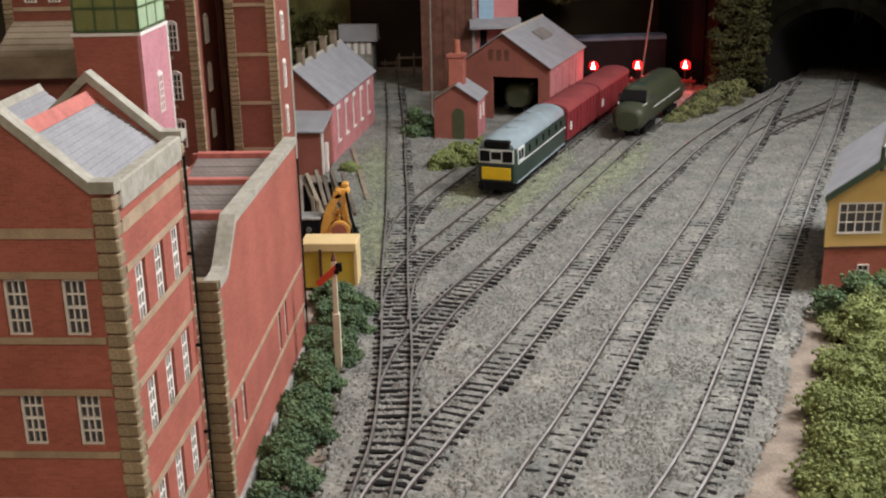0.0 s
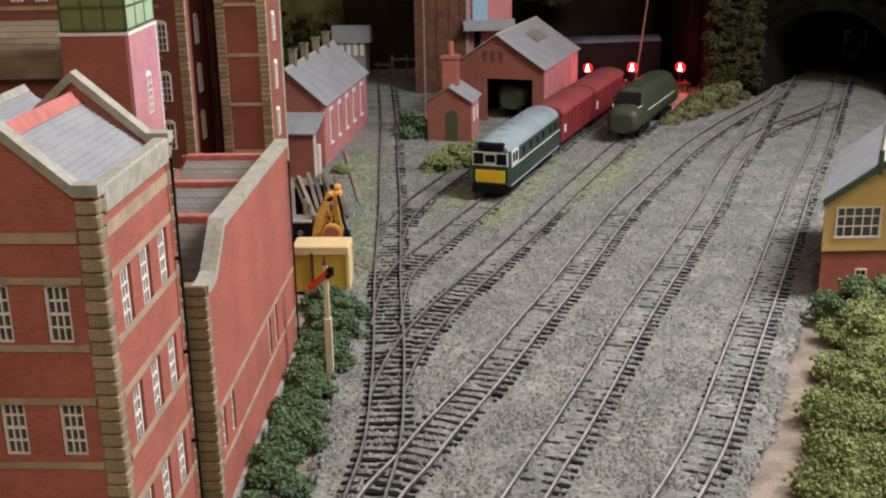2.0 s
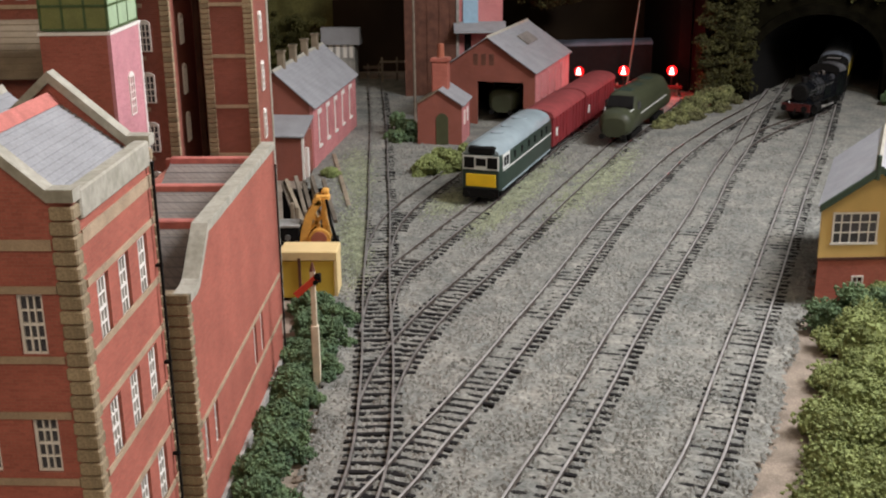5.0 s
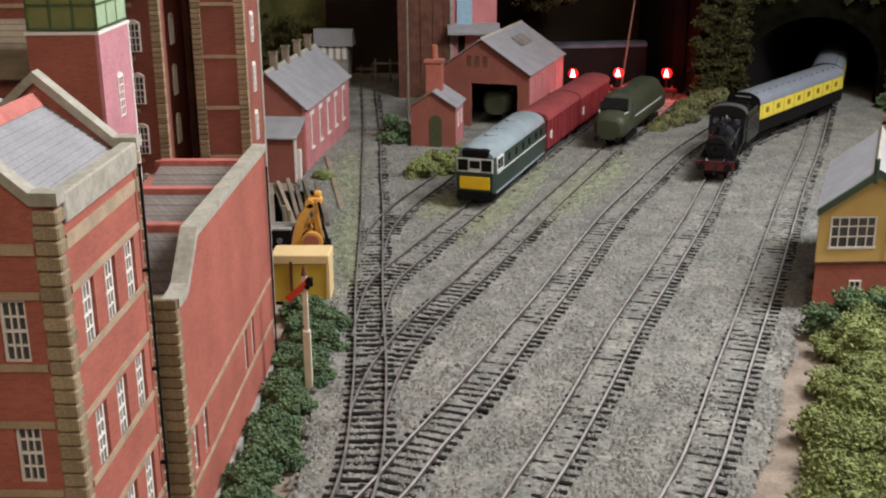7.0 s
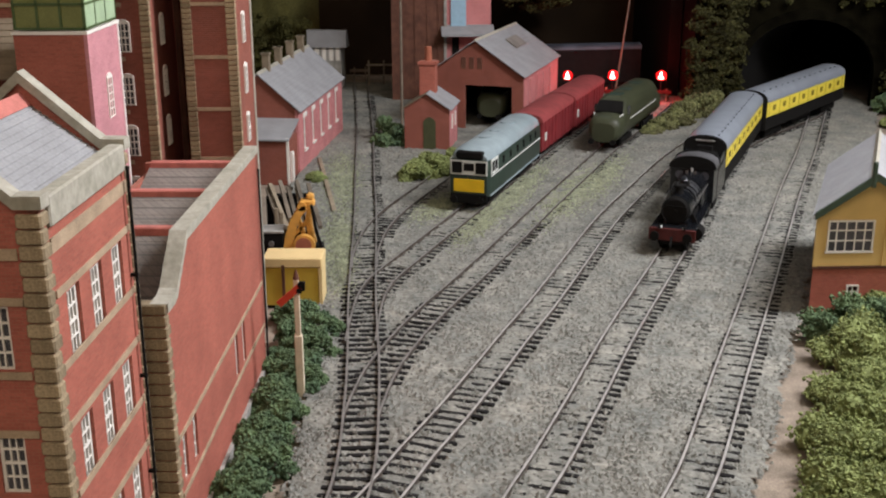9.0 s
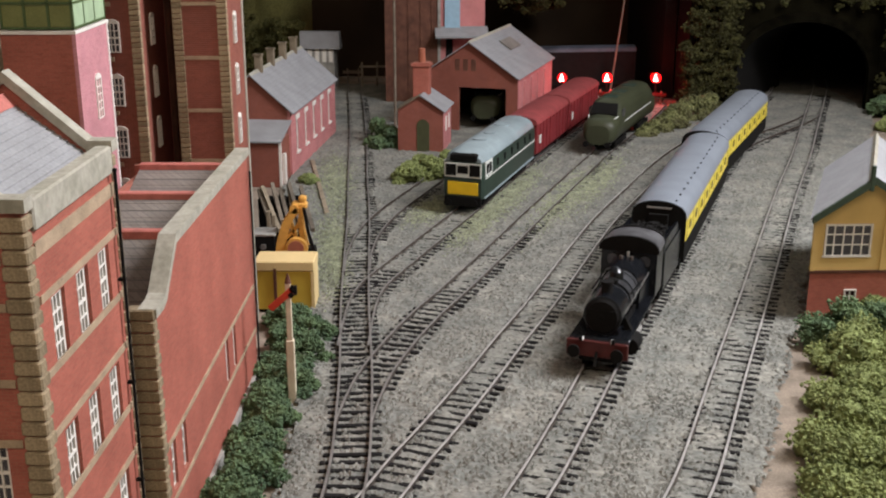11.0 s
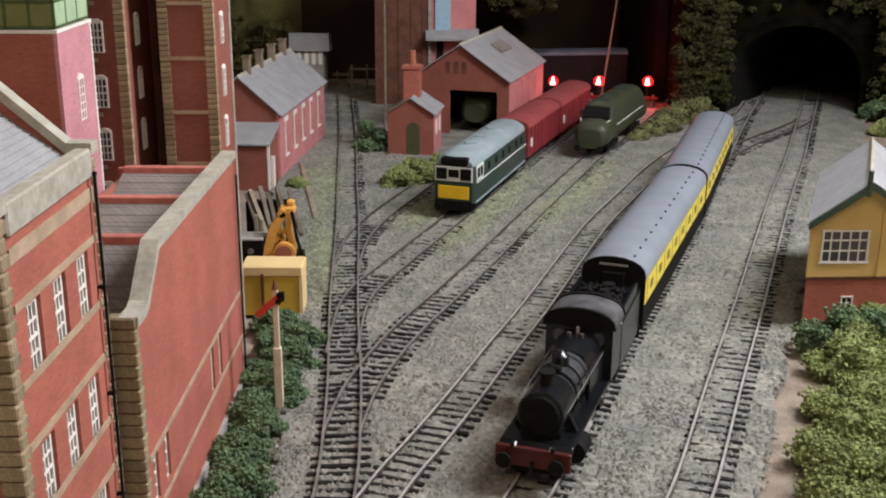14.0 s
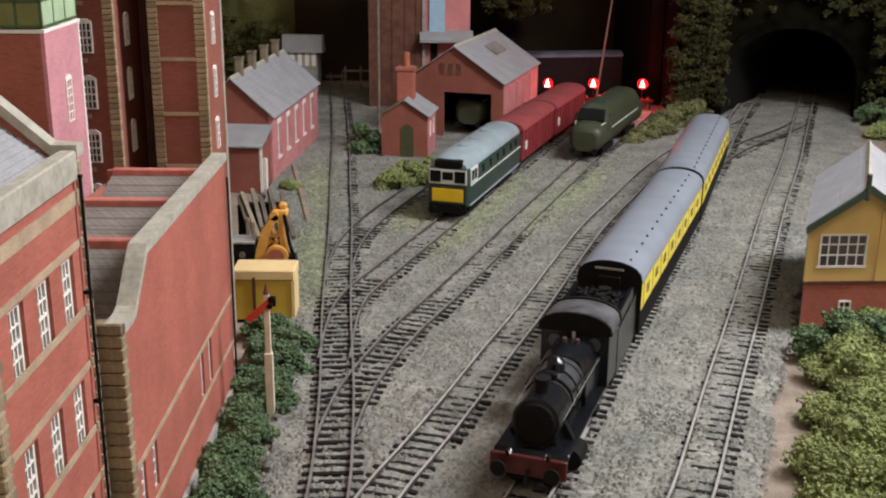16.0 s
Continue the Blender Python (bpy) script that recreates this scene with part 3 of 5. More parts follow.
    q3 = Mesh().box(-3, 0.8, -2.6, 0.8, 0, 3.9, c=0.45).data("quoin", STONE)
    n = 0
    z = 0
    while z < H - 6:
        part("quoin", q1 if n % 2 else q2, None, w, m=at(0, 0, z))
        part("quoin", q3, None, w, m=at(0, D, z))
        z += 4.35
        n += 1
    pipe = Mesh().cyl((1.9, D - 4.6, 0), (1.9, D - 4.6, H - 6), 0.55, 8)
    for z in range(12, 160, 36):
        pipe.box(0, 2.5, D - 5.3, D - 3.9, z, z + 0.9)
    part("drainpipe", pipe, SOOT, w, "black drainpipe", 40)


warehouse()


# ---- the long low brick works behind it ----
def works():
    w = thing("brick_works", "long low red-brick works with a stepped stone-coped parapet", "building", placed(-88.1, 377.3, -7, -2.9, 1.04, 1.095, 1.025))
    L, W, HL, HH = 170, 54, 105, 122
    prof = [(0, 0), (L, 0), (L, HH), (31, HH), (13, HL + 1), (9, HL), (0, HL)]
    wins = [(12.5, 33), (27.5, 33), (105, 31), (121, 31)]
    low = holed(L, 60, 3, [(y - 3, y + 3, z, z + 21) for y, z in wins]).moved(pose(0, 0, 0, 0, 0, 90))
    part("wall", low, BRICK, w, "sunlit red-brick side wall")
    up = Mesh().prism([(0, 60), (L, 60), (L, HH), (31, HH), (13, HL + 1), (9, HL), (0, HL)], -3, 0, "x")
    part("wall", up, BRICK, w)
    part("wall", Mesh().box(-W, -3, 0, 3, 0, HL), BRICK, w)
    part("wall", Mesh().box(-W, -3, L - 3, L, 0, HH - 5), BRICK, w)
    part("wall", Mesh().box(-W, -W + 3, 3, L - 3, 0, HH - 10), BRICK, w)
    wk = window_kind(6, 21, 2, 4)
    for y, z in wins:
        put_window(wk, w, face(-1.5, y, z, 90))
    cop = Mesh()
    for (a, za), (b, zb) in zip(prof[:1:-1], prof[-2:1:-1]):
        cop.prism([(a, za), (b, zb), (b, zb + 3.4), (a, za + 3.4)], -5.0, 1.5, "x")
    part("coping", cop, COPING, w, "pale weathered stone coping")
    for z in (52.5, 29):
        part("string_course", Mesh().box(0.02, 0.5, 5, L, z, z + 1.9), STONE_BAND, w)
    part("plinth", Mesh().box(0.02, 1.6, 0, L, 0, 9.5), PLINTH, w, "grey stone plinth")
    q1 = Mesh().box(-10, 0.8, -0.8, 3, 0, 3.9, c=0.45).data("quoin", STONE)
    q2 = Mesh().box(-9, 0.8, -0.8, 4.4, 0, 3.9, c=0.45).data("quoin", STONE)
    q3 = Mesh().box(-2, 0.8, -2.4, 0.8, 0, 3.9, c=0.45).data("quoin", STONE)
    z, n = 0, 0
    while z < HL - 0.6:
        part("quoin", q1 if n % 2 else q2, None, w, m=at(0, 0, z))
        z, n = z + 4.35, n + 1
    # north-light roof: slopes that fall towards the viewer between red ridges
    for k, y0 in enumerate((4, 59, 114)):
        z0, y1, z1 = HH - (22 if k else 31), min(y0 + 55, L - 3), HH - 6
        slates(w, SLATE, y0, z0, y1, z1, -W + 3, -5.2, 10, "grey-brown slate course", axis="x", lift=0.15)
        part("ridge_tile", Mesh().box(-W + 3, -5.2, y1 - 2.5, y1 + 1.5, z1 - 1.5, z1 + 2.4, c=0.5), RIDGE, w, "red ridge tiles")
        part("roof_wall", Mesh().box(-W + 3, -5.2, y1 + 1.5, y1 + 2.5, z0 - 3, z1 - 1.5), MAROON_BRICK, w)
    pipe = Mesh().cyl((1.6, L - 2, 0), (1.6, L - 2, HH - 8), 0.5, 8)
    part("drainpipe", pipe, SOOT, w, "black drainpipe", 40)


works()


# ---- the tall mill with bays ----
def mill():
    w = thing("mill", "tall dark red-brick mill with quoined bays and arched windows", "building", placed(-138.8, 582, -6, -1.5, 1.01, 1.057, 1.015, (-137.5, 490)))
    H = 246
    wk = window_kind(7.2, 14.8, 3, 4, True, frame_w=0.8)
    ws = window_kind(6.2, 14.8, 3, 4, True, frame_w=0.8)
    part("bay", Mesh().box(-233, -130, 490, 545, 0, H), MAROON_BRICK, w)
    part("bay", Mesh().box(-115.2, -88.6, 500, 547, 0, H), MAROON_BRICK, w)
    part("wall", Mesh().box(-250, -108, 549, 600, 0, H), MAROON_BRICK, w)
    part("wall", Mesh().box(-130, -110, 541, 549, 0, H), MAROON_BRICK, w)
    q = Mesh().box(-4.6, 0.6, -0.6, 2.4, 0, 2.35, c=0.25).data("quoin", STONE)
    ql = Mesh().box(-0.6, 4.4, -0.6, 1.8, 0, 2.35, c=0.25).data("quoin", STONE)
    z = 96
    while z < H - 6:
        for x, y, d in ((-130, 490, q), (-88.6, 500, q), (-115.2, 500, ql), (-233, 490, ql)):
            part("quoin", d, None, w, m=at(x, y, z))
        z += 2.65
    part("quoin_strip", Mesh().box(-89, -87.9, 545, 547.6, 0, H, c=0.3), COPING, w)
    for z in (77, 104, 130.5, 157.5, 184.5, 211):
        part("string_course", Mesh().box(-110.8, -93.2, 499.5, 500, z + 8, z + 9.8), STONE_BAND, w)
        part("string_course", Mesh().box(-228, -143.5, 489.5, 490, z + 8.5, z + 10.6), STONE_BAND, w)
    for z in (90, 117, 143.5, 170.5, 197.5, 224):
        for x in (-143.5, -205, -218):
            put_window(wk if x > -200 else ws, w, face(x, 489.6, z, 0))
        put_window(wk, w, face(-129.6, 513, z + 1, 90))
        put_window(wk, w, face(-88.2, 521, z + 1, 90))
    part("hoist_pipe", Mesh().cyl((-127, 538, 0), (-127, 538, H), 1.8, 8), BROWN, w, "brown downpipe", 40)


mill()


def stair_tower():
    w = thing("stair_tower", "square red-brick tower, lit side painted pink, with a green glazed top", "building", placed(-143.0, 506.8, -6.5, -1.4, 1.028, 1.081, 1.022))
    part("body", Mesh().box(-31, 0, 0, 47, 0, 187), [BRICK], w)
    # The lit side is painted on with a paler brick.
    part("side_wall", Mesh().box(0.02, 0.8, 0.5, 46.5, 0, 187), LIT_MAUVE, w, "lit brick side wall, painted paler mauve-pink")
    part("cornice", Mesh().box(-31.6, 1.3, -0.7, 47.6, 187, 188.4), WHITE, w, "white cornice")
    part("edge_strip", Mesh().box(0.1, 1.1, 45, 46.8, 0, 187), WHITE, w)
    part("edge_strip", Mesh().box(-0.6, 1.1, -0.5, 0.6, 0, 187), LIT_MAUVE, w)
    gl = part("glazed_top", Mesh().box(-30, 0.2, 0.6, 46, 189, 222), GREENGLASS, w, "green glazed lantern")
    # Paler sheet paints the light on the lantern's right side.
    part("side_glazing", Mesh().box(0.2, 0.5, 1, 45.6, 189, 222), LITGREEN, gl, "green side glazing, painted paler for the lit side")
    bars = Mesh()
    for x in (-30, -20, -10, 0):
        bars.box(x - 0.5, x + 0.5, 0, 0.8, 189, 222)
    for z in (189.5, 200, 211, 221):
        bars.box(-30.4, 0.6, 0, 0.8, z - 0.5, z + 0.5).box(-0.2, 0.7, 0, 46, z - 0.5, z + 0.5)
    for y in (0.6, 15, 30, 45.5):
        bars.box(-0.2, 0.7, y - 0.5, y + 0.5, 189, 222)
    part("glazing_bar", bars, GREENBAR, gl)
    part("lantern_roof", Mesh().prism([(-32, 222), (2, 222), (-15, 236)], -1, 48), SLATE_PLAIN, w)
    wk = window_kind(8, 19, 2, 5, True)
    put_window(wk, w, face(0.9, 25, 146, 90))


stair_tower()


def low_sheds():
    w = thing("lean_to", "low brick lean-to with a brown slate roof against the mill", "building", placed(-210.2, 540, -6, -2, 1.028, 1.078, 1.022, (-206, 448)))
    part("wall", Mesh().box(-226, -173, 448, 489, 0, 165), MAROON_BRICK, w)
    slates(w, BROWN_SLATE, 443, 163.5, 489, 186.5, -228, -172.4, 9, "brown slate course", axis="x")
    s = thing("shed", "brick shed with a pale grey double-pitched roof", "building", placed(-187.6, 408.7, -6, -1.8, 1.043, 1.114, 1.09))
    part("wall", Mesh().box(-34, 34, 0, 60, 0, 131), MAROON_BRICK, s)
    slates(s, SLATE_PLAIN, 36, 130, 2, 157, -2, 62, 10, "pale grey slate roof")
    slates(s, SLATE_PLAIN, -36, 130, 2, 157, -2, 62, 10)
    part("ridge_tile", Mesh().prism([(0, 156), (2, 159), (4, 156)], -2, 62), COPING, s)


low_sheds()


# ---- the cottage row, hut and buffer stop along the straight siding ----
def cottage_row():
    w = thing("cottage_row", "red-brick cottage row with a grey slate roof and tall chimneys", "house", placed(-101.4, 1024.6, -6, -8.4, 0.955, 0.894, 0.941))
    L, W, H, R = 226, 76, 66, 101
    wins = [(28, 22), (68, 22), (108, 22), (148, 22), (190, 22)]
    # Lit side paler, gables darker: the light is put into the brick colour.
    part("wall", holed(L, H, 3, [(y - 5, y + 5, z, z + 32) for y, z in wins]).moved(pose(0, 0, 0, 0, 0, 90)), PINK, w, "lit brick side wall, painted paler pink")
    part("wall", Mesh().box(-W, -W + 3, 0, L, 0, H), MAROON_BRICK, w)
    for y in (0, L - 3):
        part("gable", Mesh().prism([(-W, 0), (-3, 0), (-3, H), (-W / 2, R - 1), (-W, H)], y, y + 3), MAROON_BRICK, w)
    wk = window_kind(10, 32, 1, 2, frame_w=1.6, bar=1.2)
    for y, z in wins:
        put_window(wk, w, face(-1.4, y, z, 90))
        part("lintel", Mesh().box(0, 1.2, y - 7.5, y + 7.5, z + 32, z + 37, c=0.4), WHITE, w, "white painted lintel")
        part("sill", Mesh().box(0, 1.6, y - 6.5, y + 6.5, z - 2.5, z), WHITE, w)
    slates(w, SLATE_PLAIN, 3.5, H - 2, -W / 2, R, -3, L + 3, 12, "grey slate roof slope")
    slates(w, SLATE_PLAIN, -W - 3.5, H - 2, -W / 2, R, -3, L + 3, 12)
    part("ridge_tile", Mesh().prism([(-W / 2 - 2, R - 1), (-W / 2, R + 1.6), (-W / 2 + 2, R - 1)], -3, L + 3), COPING, w)
    for y in (35, 85, 138, 190):
        part("chimney", Mesh().box(-W / 2 - 3.5, -W / 2 + 3.5, y - 4, y + 4, R - 8, R + 16, c=0.5).box(-W / 2 - 4.2, -W / 2 + 4.2, y - 4.8, y + 4.8, R + 14, R + 16), BROWN_SLATE, w, "brown brick chimney stack")
    lt = part("annexe", Mesh().box(-48, -2, -44, 0, 0, 44), MAROON_BRICK, w, "low brick annexe")
    v = Mesh().prism([(-47, 43.5), (0.4, 56), (0.4, 57.5), (-47, 45)], -50, 1, "x")
    part("annexe_roof", v, SLATE_PLAIN, w, "grey slate annexe roof")
    part("porch_post", Mesh().box(-2.4, 0, -44, -41.6, 0, 46), WHITE, w)
    part("door", Mesh().box(-2, 0.6, -31, -25, 0, 30).box(-0.4, 1, -30, -26, 18, 28), WHITE, w, "white front door")


cottage_row()


def ground_frame_hut():
    w = thing("platelayers_hut", "small white hut with a grey roof on dark legs", "hut", placed(-106.5, 1511.7, -6, -6.9, 0.88, 0.79, 0.875))
    part("body", Mesh().box(-21, 21, 0, 40, 0, 68), PLINTH, w)
    for x in (-16, -5, 6, 16):
        part("board", Mesh().box(x - 3, x + 3, -1.2, -0.02, 46, 68), WHITE, w, "white boarding")
    part("roof", Mesh().prism([(-6, 66), (26, 66), (26, 68), (10, 92), (-6, 92)], -30, 30, "x"), SLATE_PLAIN, w, "grey pitched roof")


ground_frame_hut()


def buffer_stop(x, y, rz, light=False):
    w = thing("buffer_stop", "timber buffer stop with a red warning lamp" if light else "grey timber buffer stop at the siding's end", "buffer stop", placed(x, y, -4, rz, 0.86, 0.86, 0.86), "buffer stops")
    for s in (-9, 9):
        part("upright", Mesh().box(s - 1.2, s + 1.2, -1.2, 1.2, 0, 21), TIMBER, w)
        part("brace", Mesh().bar((s, 0, 17), (s, 18, 0), 2, 2), TIMBER, w)
    part("beam", Mesh().box(-17, 17, -3.4, -1.2, 13, 18, c=0.4), TIMBER if not light else BEAM, w)
    if light:
        part("lamp_bracket", Mesh().box(-1, 1, -1, 1, 18, 34), SOOT, w)
        part("red_lamp", Mesh().prism([(-3.6, 34.5), (3.6, 34.5), (2.2, 38), (0.6, 44.5), (-0.6, 44.5), (-2.2, 38)], -3, 0), REDGLOW, w, "glowing red triangular lamp")
        # Glowing discs behind the lamp stand in for its red halo.
        part("red_halo", Mesh().cyl((0, 0.2, 38.5), (0, 1.2, 38.5), 5.6, 24), REDHALO, w, "round glowing disc in place of the red halo")
        part("halo_rim", Mesh().cyl((0, 1.3, 38.5), (0, 2.2, 38.5), 7.6, 24), HALORIM, w, "dim glowing rim of the red halo disc")
    return w


buffer_stop(-66.6, 1590, 2)
red_spots = ((201.5, 1392), (258.2, 1391), (318.3, 1385))
for x, y in red_spots:
    buffer_stop(x, y, -24, True)
    if x < 220:
        continue
    lamp = bpy.data.lights.new("red_lamp_light", "POINT")
    lamp.energy, lamp.color, lamp.shadow_soft_size = 0.12, (1.0, 0.03, 0.03), 0.004
    new("red_lamp_light", lamp).location = (x * MM - 0.004, (y - 14) * MM, 0.036)


# ---- the engine shed and its office ----
def engine_shed():
    w = thing("engine_shed", "red-brick engine shed with a grey slate roof and open doorway", "building", placed(126.5, 1204.5, -6, -19.5, 0.92, 1.05, 0.901))
    W, L, H, R = 118, 168, 71, 112
    # Paler brick paints the lit side, darker brick the shaded walls.
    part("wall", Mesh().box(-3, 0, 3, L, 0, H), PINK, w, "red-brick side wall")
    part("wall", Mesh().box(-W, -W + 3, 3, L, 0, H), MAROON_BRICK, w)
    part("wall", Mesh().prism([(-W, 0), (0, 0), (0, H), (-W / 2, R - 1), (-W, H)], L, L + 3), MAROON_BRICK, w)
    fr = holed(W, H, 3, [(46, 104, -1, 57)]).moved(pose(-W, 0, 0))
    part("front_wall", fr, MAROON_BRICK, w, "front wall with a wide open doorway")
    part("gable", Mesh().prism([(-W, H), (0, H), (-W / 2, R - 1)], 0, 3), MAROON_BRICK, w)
    for x in (-74, -64, -54):
        part("vent", Mesh().box(x - 3, x + 3, -0.5, 0, H + 6, H + 20), BROWN, w)
    slates(w, SLATE_PLAIN, 3, H - 1.5, -W / 2, R, -4, L + 5, 14, "grey slate roof slope with a skylight")
    slates(w, SLATE_PLAIN, -W - 3, H - 1.5, -W / 2, R, -4, L + 5, 14)
    part("ridge_tile", Mesh().prism([(-W / 2 - 2, R - 1), (-W / 2, R + 1.6), (-W / 2 + 2, R - 1)], -4, L + 5), COPING, w)
    sl = Mesh().box(-9, 9, -22, 22, 0, 1.6)
    part("skylight", sl, SLATE, w, "flush roof light", m=at(-W / 2 + 22, 95, R - 14.2, 0, 0, 34.5))
    for y in (30, 62, 94, 126):
        part("buttress", Mesh().box(0, 1.6, y - 3, y + 3, 0, H - 8), PINK, w)
    o = thing("lamp_room", "small red-brick lamp room with a terracotta-potted chimney", "building", placed(42.3, 1115.2, -6, -11.6, 0.928, 0.872, 0.918))
    W, L, H, R = 50, 58, 49, 65
    # As on the shed, light and shade are painted by two brick colours.
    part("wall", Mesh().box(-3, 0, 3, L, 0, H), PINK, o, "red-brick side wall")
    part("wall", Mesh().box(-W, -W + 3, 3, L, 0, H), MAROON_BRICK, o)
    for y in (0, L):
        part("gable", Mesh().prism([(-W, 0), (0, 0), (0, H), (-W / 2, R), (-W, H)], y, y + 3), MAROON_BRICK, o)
    part("door", Mesh().prism([(-29, 0), (-15, 0), (-15, 34), (-18, 38), (-22, 39.5), (-26, 38), (-29, 34)], -0.6, 0.4), DOOR, o, "dark green arched door")
    slates(o, SLATE_PLAIN, 3, H - 1, -W / 2, R + 1, -3, L + 5, 8, "grey slate roof")
    slates(o, BROWN_SLATE, -W - 3, H - 1, -W / 2, R + 1, -3, L + 5, 8)
    wk = window_kind(7, 16, 1, 2, frame_w=1.2)
    for y in (20, 42):
        put_window(wk, o, face(0.2, y, 24, 90))
    ch = part("chimney", Mesh().box(-37, -19, 22, 38, 40, 98, c=0.6).box(-38.5, -17.5, 20.5, 39.5, 94, 97), BRICK, o, "tall brick chimney stack")
    part("chimney_pot", Mesh().cyl((-28, 30, 98), (-28, 30, 113), 4.2, 12, 0, 3.6), TERRACOTTA, ch, "terracotta pot")


engine_shed()


# ---- water tower building behind, poles ----
def back_building():
    w = thing("grain_tower", "tall brown-boarded tower with a slate canopy and blue door", "building", placed(47.3, 1414.5, -6, 0, 0.867, 0.803, 0.879, (50, 1400)))
    part("body", Mesh().box(-26, 52, 1400, 1480, 0, 260), BROWN, w)
    part("bay", Mesh().box(52, 118, 1404, 1470, 0, 260), PINK, w, "pink-red brick bay")
    part("strip", Mesh().box(50, 54, 1398, 1400, 0, 260), PLINTH, w)
    part("blue_door", Mesh().box(60, 82, 1400, 1404, 104, 200), BLUE, w, "pale blue loading door")
    part("canopy", Mesh().prism([(1375, 96), (1404, 107), (1404, 110), (1375, 99)], 46, 122, "x"), SLATE_PLAIN, w, "grey slate canopy")
    for x in (-10, 8, 26, 42):
        part("batten", Mesh().box(x - 1, x + 1, 1398.6, 1400, 0, 260), BROWN, w)
    part("doorway", Mesh().box(62, 72, 1402, 1404, 40, 92), SOOT, w)


back_building()


def pole(x, y, h, r, label, lean=0):
    w = thing("telegraph_pole", label, "pole", at(x, y, -6, 0, 0, lean), "poles")
    part("post", Mesh().cyl((0, 0, 0), (0, 0, h), r, 8, 0, r * 0.7), TIMBER, w, smooth=40)
    return w


pole(-6, 1235, 182, 1.6, "thin dark timber telegraph pole behind the yard")
pole(271, 1440, 186, 1.4, "thin grey timber pole that leans behind the buffer stops", 6.5)
fence = thing("fence", "low dark timber fence along the backcloth", "fence", placed(-12.6, 1532.8, -6, 0, 0.86, 0.8, 0.862, (-20, 1540)))
part("rail", Mesh().box(-70, 30, 1540, 1543, 34, 37).box(-70, 30, 1540, 1543, 18, 20), TIMBER, fence)
for x in range(-66, 31, 24):
    part("post", Mesh().box(x - 1.6, x + 1.6, 1543, 1546, 0, 42), TIMBER, fence)


# ---- hillside, tunnel portal, backcloth ----
def tunnel_arch(r0, n=20):
    """The mouth's outline (x, z): upright sides and a round head."""
    cx, hw, spring = 600, 91, 44
    pts = [(cx + hw, -8)]
    for i in range(n + 1):
        a = math.pi * i / n
        pts.append((cx + (hw + r0) * math.cos(a), spring + (72 + r0) * math.sin(a)))
    pts.append((cx - hw, -8))
    pts[0], pts[-1] = (cx + hw + r0, -8), (cx - hw - r0, -8)
    return pts


inner, outer = tunnel_arch(0), tunnel_arch(13)
por = thing("tunnel_portal", "stone tunnel mouth, coloured dark for the dim far end", "tunnel", placed(487, 1342, 0, -6, 0.865, 0.9, 0.88, (600, 1434)))
lining = Mesh()
Y0, Y1 = 1434, 1446
for i in range(len(inner) - 1):
    (a, b), (c, d) = inner[i], inner[i + 1]
    (e, f_), (g_, h_) = outer[i], outer[i + 1]
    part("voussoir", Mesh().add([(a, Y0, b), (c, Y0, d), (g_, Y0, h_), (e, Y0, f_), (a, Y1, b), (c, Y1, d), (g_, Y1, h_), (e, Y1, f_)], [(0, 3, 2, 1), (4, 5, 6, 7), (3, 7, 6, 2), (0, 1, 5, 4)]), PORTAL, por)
    lining.add([(a, Y0 + 2, b), (c, Y0 + 2, d), (c + 110, 1640, d), (a + 110, 1640, b)], [(0, 1, 2, 3)])
part("lining", lining, SOOT, por, "black tunnel lining")
head = Mesh()
for i in range(len(outer) - 1):
    (e, f_), (g_, h_) = outer[i], outer[i + 1]
    top = 418
    head.add([(e, 1440, f_), (g_, 1440, h_), (g_, 1440, top), (e, 1440, top)], [(0, 1, 2, 3)])
x_lo, x_hi = outer[-1][0], outer[0][0]
head.box(x_hi, 1185, 1438, 1450, -14, 420).box(448, x_lo, 1438, 1450, -14, 420)
part("headwall", head, HILL, por, "hillside wall over the tunnel, coloured dark for the dim far end")
# Added unseen box; its black walls and patches shut hall light out.
structure("tunnel_void", Mesh().box(350, 930, 2540, 2560, -8, 330).box(930, 945, 1345, 2560, -8, 330).box(335, 350, 1425, 2560, -8, 330).box(335, 945, 1425, 2560, 330, 340).box(352, 366, 1364, 1425, -8, 330).box(352, 640, 1364, 1425, 331, 340).box(640, 930, 1338, 1425, 331, 340).box(760, 930, 1322, 1338, 331, 340).box(930, 945, 1308, 1345, -8, 330), SOOT, "added black box that keeps light out of the tunnel", "tunnel")
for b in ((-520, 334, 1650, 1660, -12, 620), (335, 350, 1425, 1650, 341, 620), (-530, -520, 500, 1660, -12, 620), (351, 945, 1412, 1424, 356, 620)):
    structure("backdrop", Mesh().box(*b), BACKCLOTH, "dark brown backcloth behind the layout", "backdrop")


